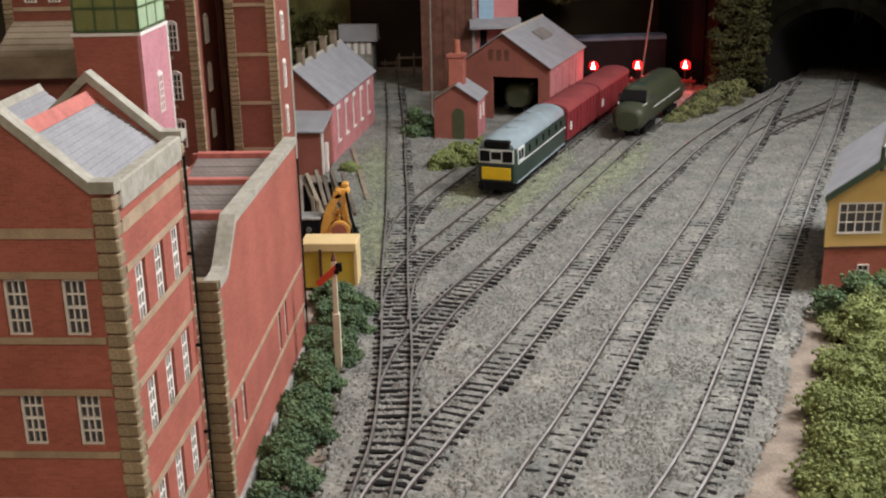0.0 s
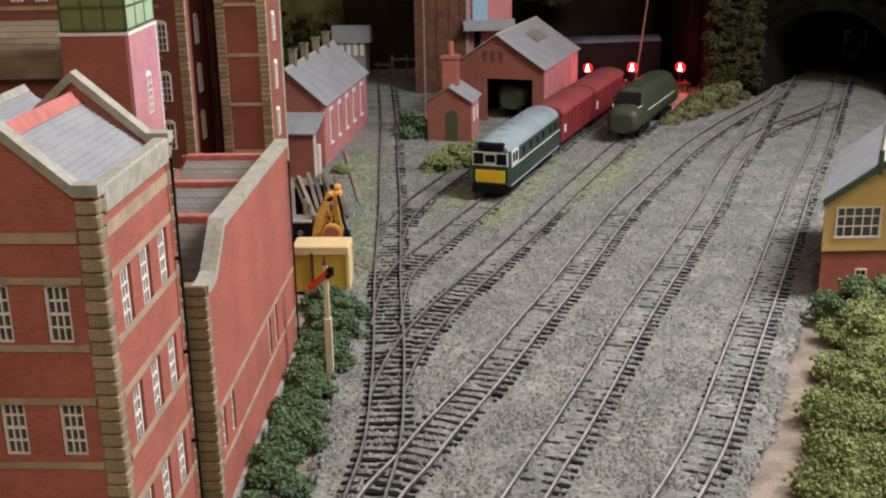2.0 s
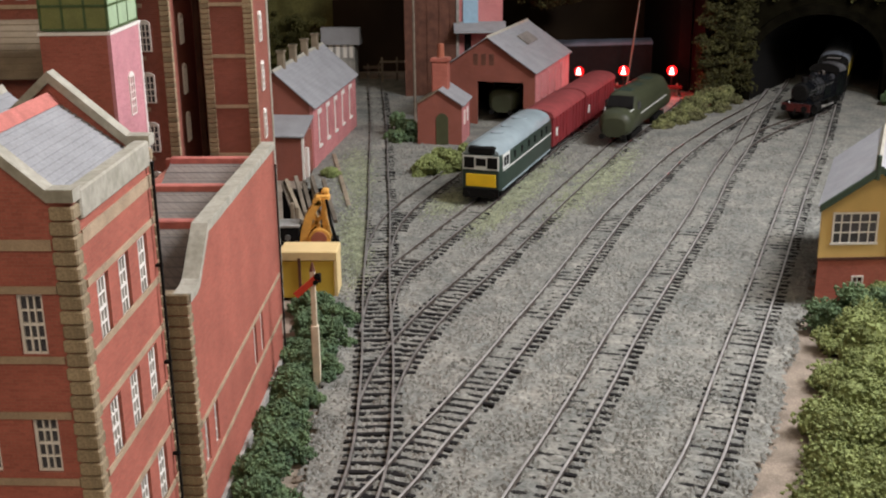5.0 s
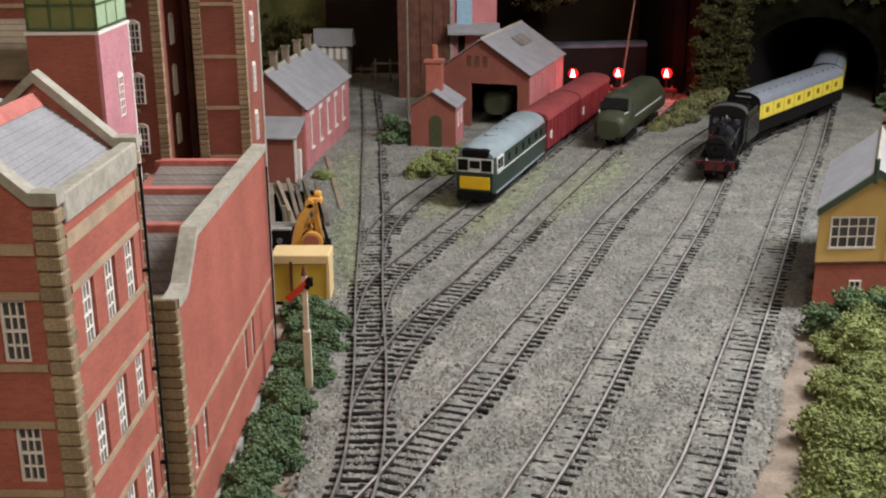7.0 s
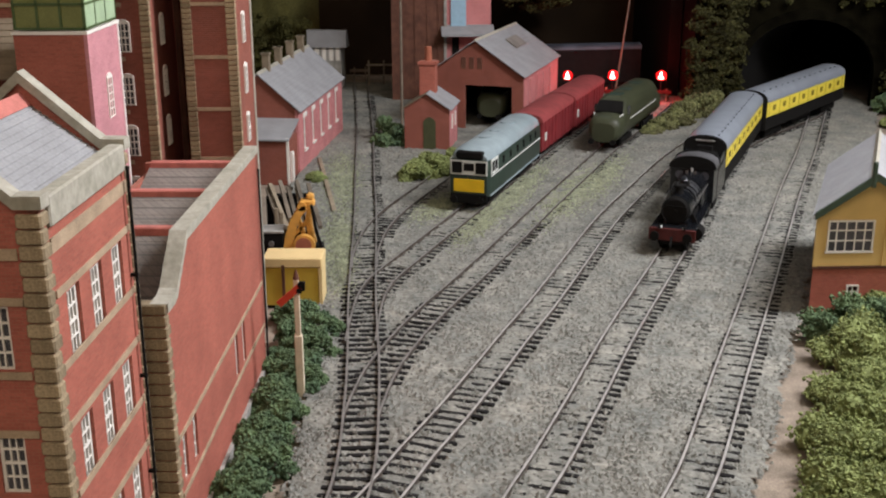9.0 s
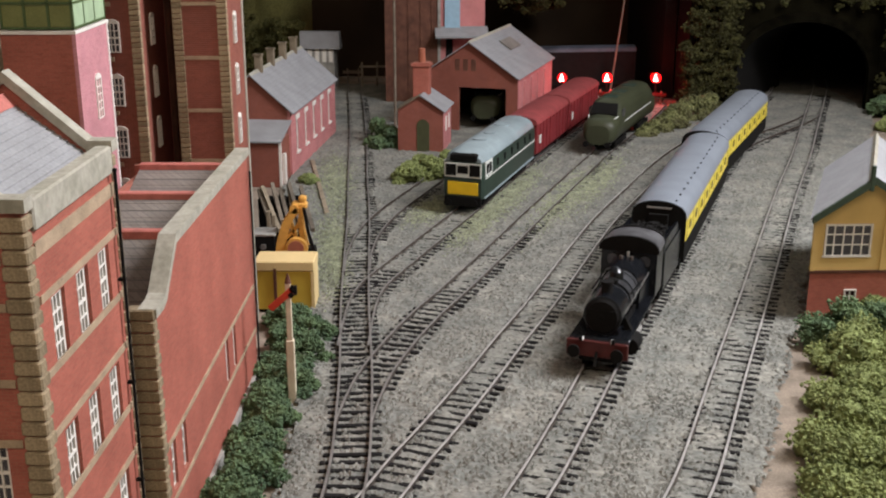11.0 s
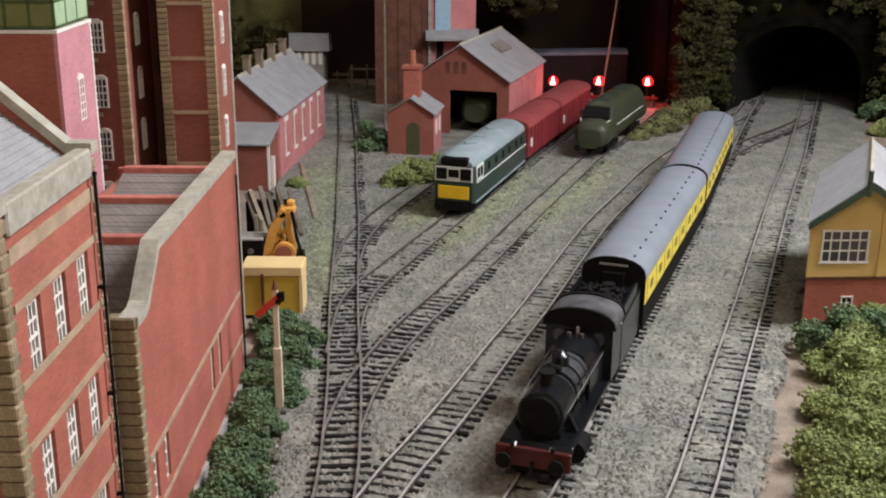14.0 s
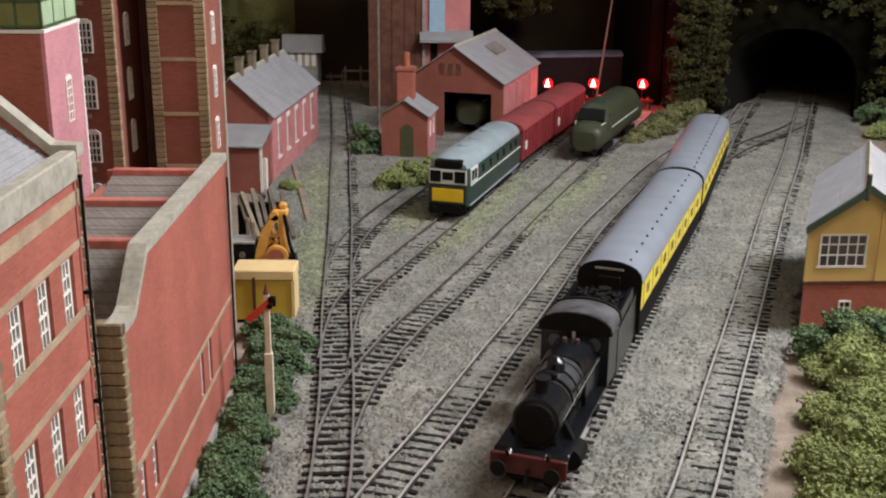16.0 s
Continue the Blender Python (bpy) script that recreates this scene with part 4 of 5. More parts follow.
# ---- the signal box, beside the outer main line ----
def barred_window(parent, w, h, cols, rows, x, z, fw, bar):
    """A window with each glazing bar a piece of its own."""
    win = part("window", Mesh().box(-w / 2, w / 2, 0.4, 0.8, 0, h), GLASS, parent, "dark glazed window", m=at(x, -0.4, z))
    for a, b, c, d in ((-w / 2, -w / 2 + fw, 0, h), (w / 2 - fw, w / 2, 0, h), (-w / 2 + fw, w / 2 - fw, h - fw, h), (-w / 2 - 0.6, w / 2 + 0.6, -1.4, 0)):
        part("frame", Mesh().box(a, b, -0.6, 0.4, c, d), WHITE, win)
    for i in range(1, cols):
        u = -w / 2 + w * i / cols
        part("glazing_bar", Mesh().box(u - bar / 2, u + bar / 2, -0.2, 0.4, 0, h - fw), WHITE, win)
    for j in range(1, rows):
        u = h * j / rows
        part("glazing_bar", Mesh().box(-w / 2 + fw, w / 2 - fw, -0.25, 0.35, u - bar / 2, u + bar / 2), WHITE, win)


def signal_box():
    # a low-relief box: the end wall lies square to the board, the long walls follow the line
    w = thing("signal_box", "cream and brick signal box with a grey slate roof", "signal box", placed(244.6, 634.3, -6, 0, 0.947, 1.0, 0.966))
    k = 0.46
    sh = Matrix(((1, k, 0, 0), (0, 1, 0, 0), (0, 0, 1, 0), (0, 0, 0, 1)))
    W, L = 66, 118
    part("base", Mesh().box(0, W, 0, L, 0, 34).moved(sh), BRICK, w, "red-brick lower storey")
    part("ledge", Mesh().box(-0.8, W + 0.8, -0.9, L, 34, 35.6).moved(sh), BROWN, w)
    up = holed(W, 34, 2, [(7.5, 36.5, 10.3, 29.8)]).moved(pose(0, 0, 35.6))
    part("end_wall", up, BOXYELLOW, w, "cream-yellow boarded end wall")
    part("gable", Mesh().prism([(0, 69.6), (W, 69.6), (W / 2, 93)], 0, 2), BOXYELLOW, w)
    # Brown in place of cream paints this wall's shade.
    part("side_wall", Mesh().box(0, 2, 2.01, L, 35.6, 69).moved(sh), BROWN, w, "side wall in shade, painted brown")
    part("side_wall", Mesh().box(W - 2, W, 2.01, L, 35.6, 69).moved(sh), BOXYELLOW, w)
    part("back_wall", Mesh().box(2, W - 2, L - 2, L, 35.6, 69).moved(sh), BOXYELLOW, w)
    barred_window(w, 30, 20, 5, 3, 22, 45.6, 1.2, 0.8)
    part("corner_board", Mesh().box(-0.6, 2.2, -0.8, 0, 35.6, 71), BOXYELLOW, w)
    part("corner_board", Mesh().box(44, 47, -0.8, 0, 35.6, 80), BOXYELLOW, w)
    for s, x0 in ((1, -5), (-1, W + 5)):
        slates(w, SLATE_PLAIN, x0 + 2 * s, 70.5, W / 2, 95, -6, L + 5, 11, "grey slate course", lean=sh)
    bb = Mesh()
    for x0 in (-4, W + 4):
        bb.prism([(x0, 68), (W / 2, 92), (W / 2, 96.8), (x0, 72.4)], -8, -6.2)
    part("bargeboard", bb, BARGE, w, "dark green bargeboard", m=at(-0.5, 0, 0))
    part("finial", Mesh().box(W / 2 - 4.2, W / 2 - 1.6, -8.2, -6, 88, 104, c=0.4), BARGE, w)
    part("ridge", Mesh().prism([(W / 2 - 2.2, 94), (W / 2, 97), (W / 2 + 2.2, 94)], -6, L + 5).moved(sh), COPING, w)
    barred_window(w, 8, 9, 2, 2, 27, 14, 0.9, 0.7)



signal_box()


# ---- semaphore signal among the bushes ----
def signal():
    w = thing("semaphore_signal", "cream signal post with a red semaphore arm", "signal", at(-57.1, 531.3, -6))
    part("post", Mesh().box(-2, 2, -2, 2, 0, 36, c=0.3).box(-1.35, 1.35, -1.35, 1.35, 36, 66, c=0.25), POST, w)
    part("cap", Mesh().cyl((0, 0, 66), (0, 0, 71), 1.7, 8, 0, 0.4), BROWN, w)
    part("arm", Mesh().bar((2, -2.4, 63), (-9.0, -2.4, 53.5), 0.8, 3.4), ARM_RED, w, "red signal arm tilted down")
    part("spectacle", Mesh().cyl((2.6, -2.8, 63.6), (2.6, -1.6, 63.6), 1.9, 10).cyl((1.6, -3, 60.6), (1.6, -1.5, 60.6), 1.5, 10), SOOT, w)
    part("lamp", Mesh().box(1.2, 4.4, -1.6, 1.6, 60, 64.5, c=0.3), SOOT, w)
    part("ladder", Mesh().cyl((0.2, 3, 0), (0.2, 3, 62), 0.35, 6), TIMBER, w)


signal()


# ---- yellow container, crane, timber stack ----
PALE_TIMBER = mat("pale_timber", (0.33, 0.27, 0.19), 0.85, size=8)


def crane_corner():
    c = thing("container", "yellow and cream container beside the works", "container", at(-72.4, 667, -6, -2.9))
    part("body", Mesh().box(-19, 15.2, 0, 20, 1.5, 27, c=0.6), YELLOW, c)
    part("lid", Mesh().box(-20, 17.5, -1, 21, 27.05, 33.5, c=0.7), CREAM, c, "cream upper section")
    part("skid", Mesh().box(-18, 15, 0.5, 19, 0, 1.45), SOOT, c)
    part("door_bar", Mesh().box(-8, -6.2, -1.2, 0, 2, 29), BROWN, c, "dark brown locking bar")
    part("side_panel", Mesh().box(15.25, 17.2, -0.8, 20, 1, 27), CREAM, c, "cream side panel")
    k = thing("crane", "yellow toy crane with a curved jib and orange bucket", "crane", at(-71.4, 720, -6, 0))
    part("base", Mesh().box(-10, 12, -14, 22, 0, 17.5, c=1), SOOT, k, "black crane base")
    part("deck", Mesh().box(-10, 7, -13, 14, 17.5, 22, c=1.2).box(-6, 5, -15, -12, 18, 24, c=1), ORANGE, k)

    def limb(name, pts, y, mt, label=""):
        """A bent arm through (x, z, width) points, in one plate."""
        g = Mesh()
        n = len(pts)
        left, right = [], []
        for i in range(n):
            a, b = pts[max(0, i - 1)], pts[min(n - 1, i + 1)]
            d = Vector((b[0] - a[0], b[1] - a[1])).normalized()
            x, z, w = pts[i]
            left.append((x - d.y * w / 2, z + d.x * w / 2))
            right.append((x + d.y * w / 2, z - d.x * w / 2))
        for i in range(n - 1):
            g.prism([left[i], left[i + 1], right[i + 1], right[i]], y - 0.9, y + 0.9)
        return part(name, g, mt, k, label)

    for y in (-4.5, 4.5):
        limb("jib_plate", [(-10.5, 20, 5.5), (-8.5, 32, 6.0), (-5.5, 42, 5.6), (-1.5, 49, 4.6), (3, 53, 4.0)], y, ORANGE)
        limb("stay", [(6.5, 56, 2.8), (4.2, 46, 3.2), (5.2, 36, 3.4), (6.8, 26, 4.2)], y * 0.8, ORANGE)
        limb("link", [(-8, 31, 2.2), (-1.5, 37, 2.0), (4.6, 44, 2.0)], y * 0.6, ORANGE)
        limb("link", [(-2, 24, 2.0), (0.5, 34, 2.0), (-3, 45, 2.0)], y * 0.6, ORANGE)
    part("jib_head", Mesh().box(-1, 9, -4, 4, 53, 57.5, c=1).box(3.5, 8.5, -3, 3, 57.5, 61.5, c=1), ORANGE, k)
    part("pulley", Mesh().cyl((0.5, -5.4, 53.5), (0.5, 5.4, 53.5), 3.0, 14), ORANGE, k, smooth=40)
    rim = part("bucket", Mesh().cyl((1.5, -10, 27.5), (1.5, -4, 27.5), 7.4, 18), ORANGE, k, "orange bucket", 40)
    part("bucket_mouth", Mesh().cyl((1.2, -10.8, 28.2), (1.2, -9.9, 28.2), 5.4, 16), TERRACOTTA, rim, "brown bucket mouth", 40)
    limb("strut", [(6.8, 55, 1.6), (9.5, 38, 1.8), (14, 20, 2.2)], -6, SOOT, "black strut")
    part("counterweight", Mesh().prism([(2, 18), (14, 18), (13, 25), (7, 27)], -3, 9), SOOT, k, "black counterweight")
    box_ = part("engine_box", Mesh().box(-27, -12.5, -6, 10, 0, 35.5, c=0.6), SOOT, k, "black engine box")
    part("box_top", Mesh().box(-27.4, -12, -6.4, 10.4, 35.5, 37.2, c=0.4), PLINTH, box_, "grey top plate")
    part("knob", Mesh().cyl((-20.5, -7.2, 28.5), (-20.5, -5.9, 28.5), 2.0, 12), DULL, box_, smooth=40)
    rack = thing("timber_rack", "low dark timber rack that carries stacked baulks", "rack", at(-86, 765, -5, 0))
    part("bearer", Mesh().box(-8, 18, 0, 12, 0, 22, c=0.6), SOOT, rack)
    part("bearer", Mesh().box(-21, 10, 48, 58, 0, 34, c=0.6), SOOT, rack)
    for i in range(8):
        t = thing("timber_baulk", "weathered timber baulk leaning in a stack", "timber", at(-90 + i * 3.9, 765, -5, 0), "timber stack")
        over = -17 + 0.9 * i + random.uniform(-3, 3)
        part("baulk", Mesh().bar((0, -4, 22.5 + (i % 2) * 2.2), (over, 60, 37.5 + (i % 3) * 2.5), 2.8, 2.8), PALE_TIMBER if i in (1, 4) else TIMBER, t)
    for i, x in enumerate((-93, -89.5, -83)):
        t = thing("timber_baulk", "pale upright timber post in the stack", "timber", at(x, 758, -5, 0), "timber stack")
        part("baulk", Mesh().box(-1.3, 1.3, -1.3, 1.3, 0, 40 - 3 * i, c=0.3), PALE_TIMBER, t)
    t = thing("timber_baulk", "single pale timber baulk lying beside the siding", "timber", at(-73.9, 979, -5, 7.6))
    part("baulk", Mesh().box(-2, 2, -98, 98, 0, 4, c=0.4), PALE_TIMBER, t)


crane_corner()


# ---- rolling stock; local y points forwards, z 0 is the rail top ----
def wheelset(parent, y, r=6.3, name="wheelset", mt=None):
    g = Mesh()
    for s in (-8.6, 8.6):
        g.cyl((s - 1.1, 0, 0), (s + 1.1, 0, 0), r, 16).cyl((s - 1.8 if s < 0 else s + 1.1, 0, 0), (s - 1.1 if s < 0 else s + 1.8, 0, 0), r * 0.45, 10)
    g.cyl((-8, 0, 0), (8, 0, 0), 1.1, 8)
    return part(name, g, mt or SOOT, parent, m=at(0, y, r), smooth=40)


def bogie(parent, y, wheels=2, base=32):
    b = part("bogie", Mesh().box(-13, -11, y - base / 2 - 7, y + base / 2 + 7, 3, 9, c=0.4).box(11, 13, y - base / 2 - 7, y + base / 2 + 7, 3, 9, c=0.4).box(-11, 11, y - 5, y + 5, 5, 10), SOOT, parent, "black bogie frame")
    for i in range(wheels):
        wheelset(b, y - base / 2 + base * i / (wheels - 1))
    return b


def loft(sections, close=True):
    """A skin through rings of (x, z) points, each at its own y."""
    g, n = Mesh(), len(sections[0][1])
    for y, ring_ in sections:
        g.v += [(x, y, z) for x, z in ring_]
    for i in range(len(sections) - 1):
        for j in range(n):
            a, b = i * n + j, i * n + (j + 1) % n
            g.f.append((a, b, b + n, a + n))
    g.f += [tuple(range(n)), tuple(range(len(g.v) - 1, len(g.v) - n - 1, -1))]
    g.m = [0] * len(g.f)
    return g


def body_ring(w, z0, zs, in_=1.2):
    return [(-w / 2 + in_, z0), (-w / 2, z0 + 4), (-w / 2, zs - 6), (-w / 2 + 0.8, zs), (w / 2 - 0.8, zs), (w / 2, zs - 6), (w / 2, z0 + 4), (w / 2 - in_, z0)]


def roof_ring(w, zs, zt, n=10):
    return [(-w / 2 * math.cos(math.pi * i / n), zs + (zt - zs) * math.sin(math.pi * i / n) ** 0.8) for i in range(n + 1)]


def diesel_one(m):
    d = thing("diesel_locomotive", "dark green diesel locomotive with grey roof and yellow panel", "locomotive", m)
    L, W = 169, 35
    h = L / 2
    part("body", loft([(-h, body_ring(W - 4, 11, 41)), (-h + 4, body_ring(W, 11, 41)), (h - 4, body_ring(W, 11, 41)), (h, body_ring(W - 4, 11, 41))]), DGREEN, d, smooth=35)
    part("roof", loft([(-h + 3, roof_ring(W - 4, 40.9, 48)), (-h + 10, roof_ring(W - 0.6, 40.9, 51)), (h - 12, roof_ring(W - 0.6, 40.9, 51)), (h - 2, roof_ring(W - 5, 40.9, 47))]), LROOF, d, "blue-grey roof", 50)
    part("yellow_panel", Mesh().box(-12.8, 12.8, h - 0.2, h + 0.5, 14.5, 25, c=0.2), PANEL, d, "yellow warning panel")
    part("cab_band", Mesh().box(-15.6, 15.6, h - 0.3, h + 0.35, 28.6, 40.6, c=0.3), CABWHITE, d, "white cab window surround")
    for x in (-10, 0, 10):
        part("cab_window", Mesh().box(x - 4.55, x + 4.55, h, h + 0.6, 29.8 + (2.0 if x == 0 else 0), 39.4 - (1.0 if x == 0 else 0), c=0.4), SOOT, d)
    part("route_box", Mesh().box(-11.5, 11.5, h - 7, h - 0.5, 41, 47.8, c=1.2), SOOT, d, "dark headcode box")
    for s in (-1, 1):
        part("cab_side", Mesh().box(s * 17.2 - 0.5, s * 17.2 + 0.5, h - 24, h - 5, 29, 41), CABWHITE, d)
        for y in (h - 10, h - 18):
            part("cab_side_window", Mesh().box(s * 17.5 - 0.5, s * 17.5 + 0.5, y - 3, y + 3, 31, 39), SOOT, d)
        part("waistline", Mesh().box(s * 17.4 - 0.4, s * 17.4 + 0.4, -h + 5, h - 5, 27.3, 28.3), CABWHITE, d, "white waist stripe")
        part("skirt_line", Mesh().box(s * 17.0 - 0.6, s * 17.0 + 0.6, -h + 5, h - 5, 11.2, 12.2), LROOF, d)
        for y in (-62, -44, -20, 0, 22, 44):
            part("body_window", Mesh().box(s * 17.4 - 0.4, s * 17.4 + 0.4, y - 2.6, y + 2.6, 31.5, 37.5, c=0.35), SOOT, d)
    for y, r in ((38, 6), (10, 5), (-30, 7)):
        part("roof_fan", Mesh().cyl((0, y, 50), (0, y, 51.6), r, 16), LROOF, d, smooth=40)
    part("buffer_beam", Mesh().box(-15.5, 15.5, h - 2, h + 0.6, 5, 13, c=0.4), SOOT, d)
    for s in (-11, 11):
        part("buffer", Mesh().cyl((s, h, 9), (s, h + 5, 9), 1.5, 10).cyl((s, h + 5, 9), (s, h + 5.8, 9), 3.2, 12), SOOT, d, smooth=40)
    part("tank", Mesh().box(-12, 12, -24, 24, 3, 11, c=0.8), SOOT, d)
    bogie(d, h - 38)
    bogie(d, -h + 38)


def diesel_two(m, L=232):
    d = thing("diesel_locomotive", "dark olive-green round-nosed diesel locomotive in a siding", "locomotive", m)
    W = 35
    h = L / 2
    def ring_(w, zt, n=18):
        out = []
        for i in range(n):
            a = 2 * math.pi * i / n + math.pi / n
            c, s = math.cos(a), math.sin(a)
            r = (abs(c) ** 3.2 + abs(s) ** 3.2) ** (-1 / 3.2)
            out.append((w / 2 * c * r, (9 + zt) / 2 + (zt - 9) / 2 * s * r))
        return out

    secs = [(h, ring_(W * 0.66, 28)), (h - 1.6, ring_(W * 0.84, 31.5)), (h - 5, ring_(W * 0.94, 34)), (h - 12, ring_(W * 0.99, 35.2)), (h - 20, ring_(W, 36)), (h - 28, ring_(W, 47)), (h - 36, ring_(W, 50.5))]
    secs += [(-y, r) for y, r in reversed(secs)]
    part("body", loft(secs), OGREEN, d, smooth=45)
    ws = loft([(h - 19.6, [(-14, 35.0), (14, 35.0), (13.5, 37), (-13.5, 37)]), (h - 27.2, [(-14, 35), (14, 35), (12.5, 46.8), (-12.5, 46.8)])])
    part("windscreen", ws, SOOT, d, "dark wraparound windscreen")
    for s in (-1, 1):
        part("cab_side_window", Mesh().box(s * 17.1 - 0.5, s * 17.1 + 0.5, h - 38, h - 29, 33, 41), GLASS, d)
        part("waistline", Mesh().box(s * 17.3 - 0.4, s * 17.3 + 0.4, -h + 34, h - 40, 27, 28.2), CABWHITE, d, "white waist stripe")
        part("nose_stripe", Mesh().bar((s * 13, h - 12, 33.8), (s * 15, h - 20, 35), 0.8, 0.8), CABWHITE, d)
    for y in (50, 15, -30):
        part("roof_grille", Mesh().box(-7, 7, y - 9, y + 9, 49.6, 50.8, c=0.4), DGREEN, d)
    bogie(d, h - 46)
    bogie(d, -h + 46)
    for s in (-11, 11):
        part("buffer", Mesh().cyl((s, h - 4, 10), (s, h + 4, 10), 1.5, 10).cyl((s, h + 4, 10), (s, h + 4.8, 10), 3.0, 12), SOOT, d, smooth=40)


def van(m, L, label):
    d = thing("van", label, "wagon", m, "maroon vans")
    h, W = L / 2, 34
    part("body", Mesh().box(-W / 2, W / 2, -h, h, 11, 39, c=0.4), VAN, d)
    part("roof", loft([(-h - 1, roof_ring(W + 1.6, 38.9, 47)), (h + 1, roof_ring(W + 1.6, 38.9, 47))]), VANROOF, d, "dusty maroon arched roof", 50)
    for s in (-1, 1):
        for i in range(int(L / 13)):
            y = -h + 7 + i * 13
            part("batten", Mesh().box(s * W / 2 - 0.6, s * W / 2 + 0.6, y - 0.7, y + 0.7, 11, 38.6), VAN, d)
        part("door", Mesh().box(s * W / 2 - 0.8, s * W / 2 + 0.8, -12, 12, 12, 37), VAN, d)
        part("data_panel", Mesh().box(s * 17.4 - 0.4, s * 17.4 + 0.4, h - 14, h - 9, 20, 28), CABWHITE, d)
        part("solebar", Mesh().box(s * 13 - 1, s * 13 + 1, -h, h, 7, 11), SOOT, d)
    for y in (-h + 16, h - 16):
        wheelset(d, y)


def along(key, y_front, back):
    """The pose on a line, `back` mm behind the given y, facing back down it."""
    line = TRACK[key]
    i = min(range(1, len(line) - 1), key=lambda k: abs(line[k].y - y_front))
    i = min(len(line) - 2, i + round(back / 6))
    dx, dy = line[i - 1] - line[i + 1]
    return at(line[i].x, line[i].y, 0, math.degrees(math.atan2(-dx, dy)))


diesel_one(along("D", 878, 84))
van(along("D", 878, 238), 122, "maroon parcels van with an arched roof behind the diesel")
van(along("D", 878, 374), 130, "long maroon parcels van with an arched roof")
diesel_two(along("C", 1087, 97), 194)
diesel_two(at(117, 1300, 0, 160.5), 150)


# Coach roof grey darkened in its colour for the dim back line.
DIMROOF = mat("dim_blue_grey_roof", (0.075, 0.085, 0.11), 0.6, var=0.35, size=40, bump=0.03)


def far_coach():
    c = thing("coach", "dark coach with a dim blue-grey roof on the back line", "coach", placed(245, 1474, 0, -84, 0.85, 0.85, 0.85))
    # Body blackened in colour so the red lamps leave it dark.
    part("body", Mesh().box(-16, 16, -75, 75, 10, 62, c=1), SOOT, c, "matt black body side")
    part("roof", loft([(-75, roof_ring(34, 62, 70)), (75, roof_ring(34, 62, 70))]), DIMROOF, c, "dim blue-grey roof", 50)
    part("skirt", Mesh().box(-12, 12, -70, 70, -4, 10), SOOT, c)


far_coach()


def steam_loco():
    d = thing("steam_locomotive", "black steam locomotive with a dull red buffer beam", "locomotive", at(0, 0, 0))
    # front buffer beam at y 46, cab rear at y -44
    part("buffer_beam", Mesh().box(-16.5, 16.5, 44, 46, 9, 17.5, c=0.4), BEAM, d, "dull red buffer beam")
    for s in (-11.5, 11.5):
        part("buffer", Mesh().cyl((s, 46, 13), (s, 50, 13), 1.7, 10).cyl((s, 50, 13), (s, 51, 13), 3.4, 14), SOOT, d, smooth=40)
        part("lamp_iron", Mesh().box(s * 0.75 - 0.8, s * 0.75 + 0.8, 45, 47, 17.5, 19.5), SOOT, d)
    for s in (-8.2, 8.2):
        part("head_lamp", Mesh().cyl((s, 46, 18.4), (s, 46.9, 18.4), 0.75, 10).box(s - 0.8, s + 0.8, 44.6, 46, 17.5, 19.4, c=0.2), HEADLAMP, d, "small white head lamp", 40)
    part("coupling", Mesh().bar((0, 46, 12), (0, 50, 6), 1.4, 1.1), SOOT, d)
    part("frame", Mesh().box(-10, 10, -52, 44, 6, 14, c=0.5), SOOT, d)
    part("running_plate", Mesh().box(-16, 16, -32, 40, 16.2, 17.6, c=0.3).bar((-0, 40, 16.9), (0, 45, 14), 32, 1.2), BLACK, d)
    part("smokebox", Mesh().cyl((0, 16, 27.5), (0, 35, 27.5), 10.5, 28).box(-9, 9, 18, 34, 14, 20), BLACK, d, "black smokebox", 40)
    part("smokebox_door", Mesh().cyl((0, 35, 27.5), (0, 36.6, 27.5), 9.6, 24, 0, 8.2).cyl((0, 36.6, 27.5), (0, 37.6, 27.5), 1.3, 10).box(-7.5, 7.5, 36.4, 37.2, 30.6, 31.2), SOOT, d, smooth=40)
    part("boiler", Mesh().cyl((0, 16, 27.5), (0, -8, 28.2), 10.4, 28, 0, 11), BOILER, d, "gloss black boiler", 40)
    for y in (14, 5, -4):
        part("boiler_band", Mesh().cyl((0, y - 0.5, 27.9), (0, y + 0.5, 27.9), 11.2, 28), BLACK, d, smooth=40)
    part("firebox", loft([(-8, [(-11.5, 16), (-11.5, 30), (-8, 37.5), (-3, 39.6), (3, 39.6), (8, 37.5), (11.5, 30), (11.5, 16)]), (-33, [(-12.5, 16), (-12.5, 30), (-9, 38), (-3, 40.4), (3, 40.4), (9, 38), (12.5, 30), (12.5, 16)])]), BLACK, d, "gloss black firebox", 50)
    part("chimney", Mesh().cyl((0, 26, 37), (0, 26, 42.5), 3.2, 16, 0, 2.9).cyl((0, 26, 42), (0, 26, 43.6), 3.6, 16), SOOT, d, smooth=40)
    part("dome", Mesh().cyl((0, 4, 37), (0, 4, 42), 4.4, 16, 0, 3.9).cyl((0, 4, 42), (0, 4, 44.6), 3.9, 16, 0, 1.6), BLACK, d, "polished black dome", 60)
    part("top_feed", Mesh().box(-3.2, 3.2, 11.5, 15, 37, 41, c=0.8), SOOT, d)
    for s in (-3, 3):
        part("safety_valve", Mesh().cyl((s, -24, 39.8), (s, -24, 41.8), 1.1, 10), RUST, d, "dull brass safety valve", 40)
    part("whistle", Mesh().cyl((0, -29, 40), (0, -29, 43), 0.8, 8), STEEL, d)
    for s in (-1, 1):
        part("handrail", Mesh().cyl((s * 11.6, 34, 30), (s * 12.4, -31, 31.5), 0.22, 6), DULL, d, "thin steel handrail")
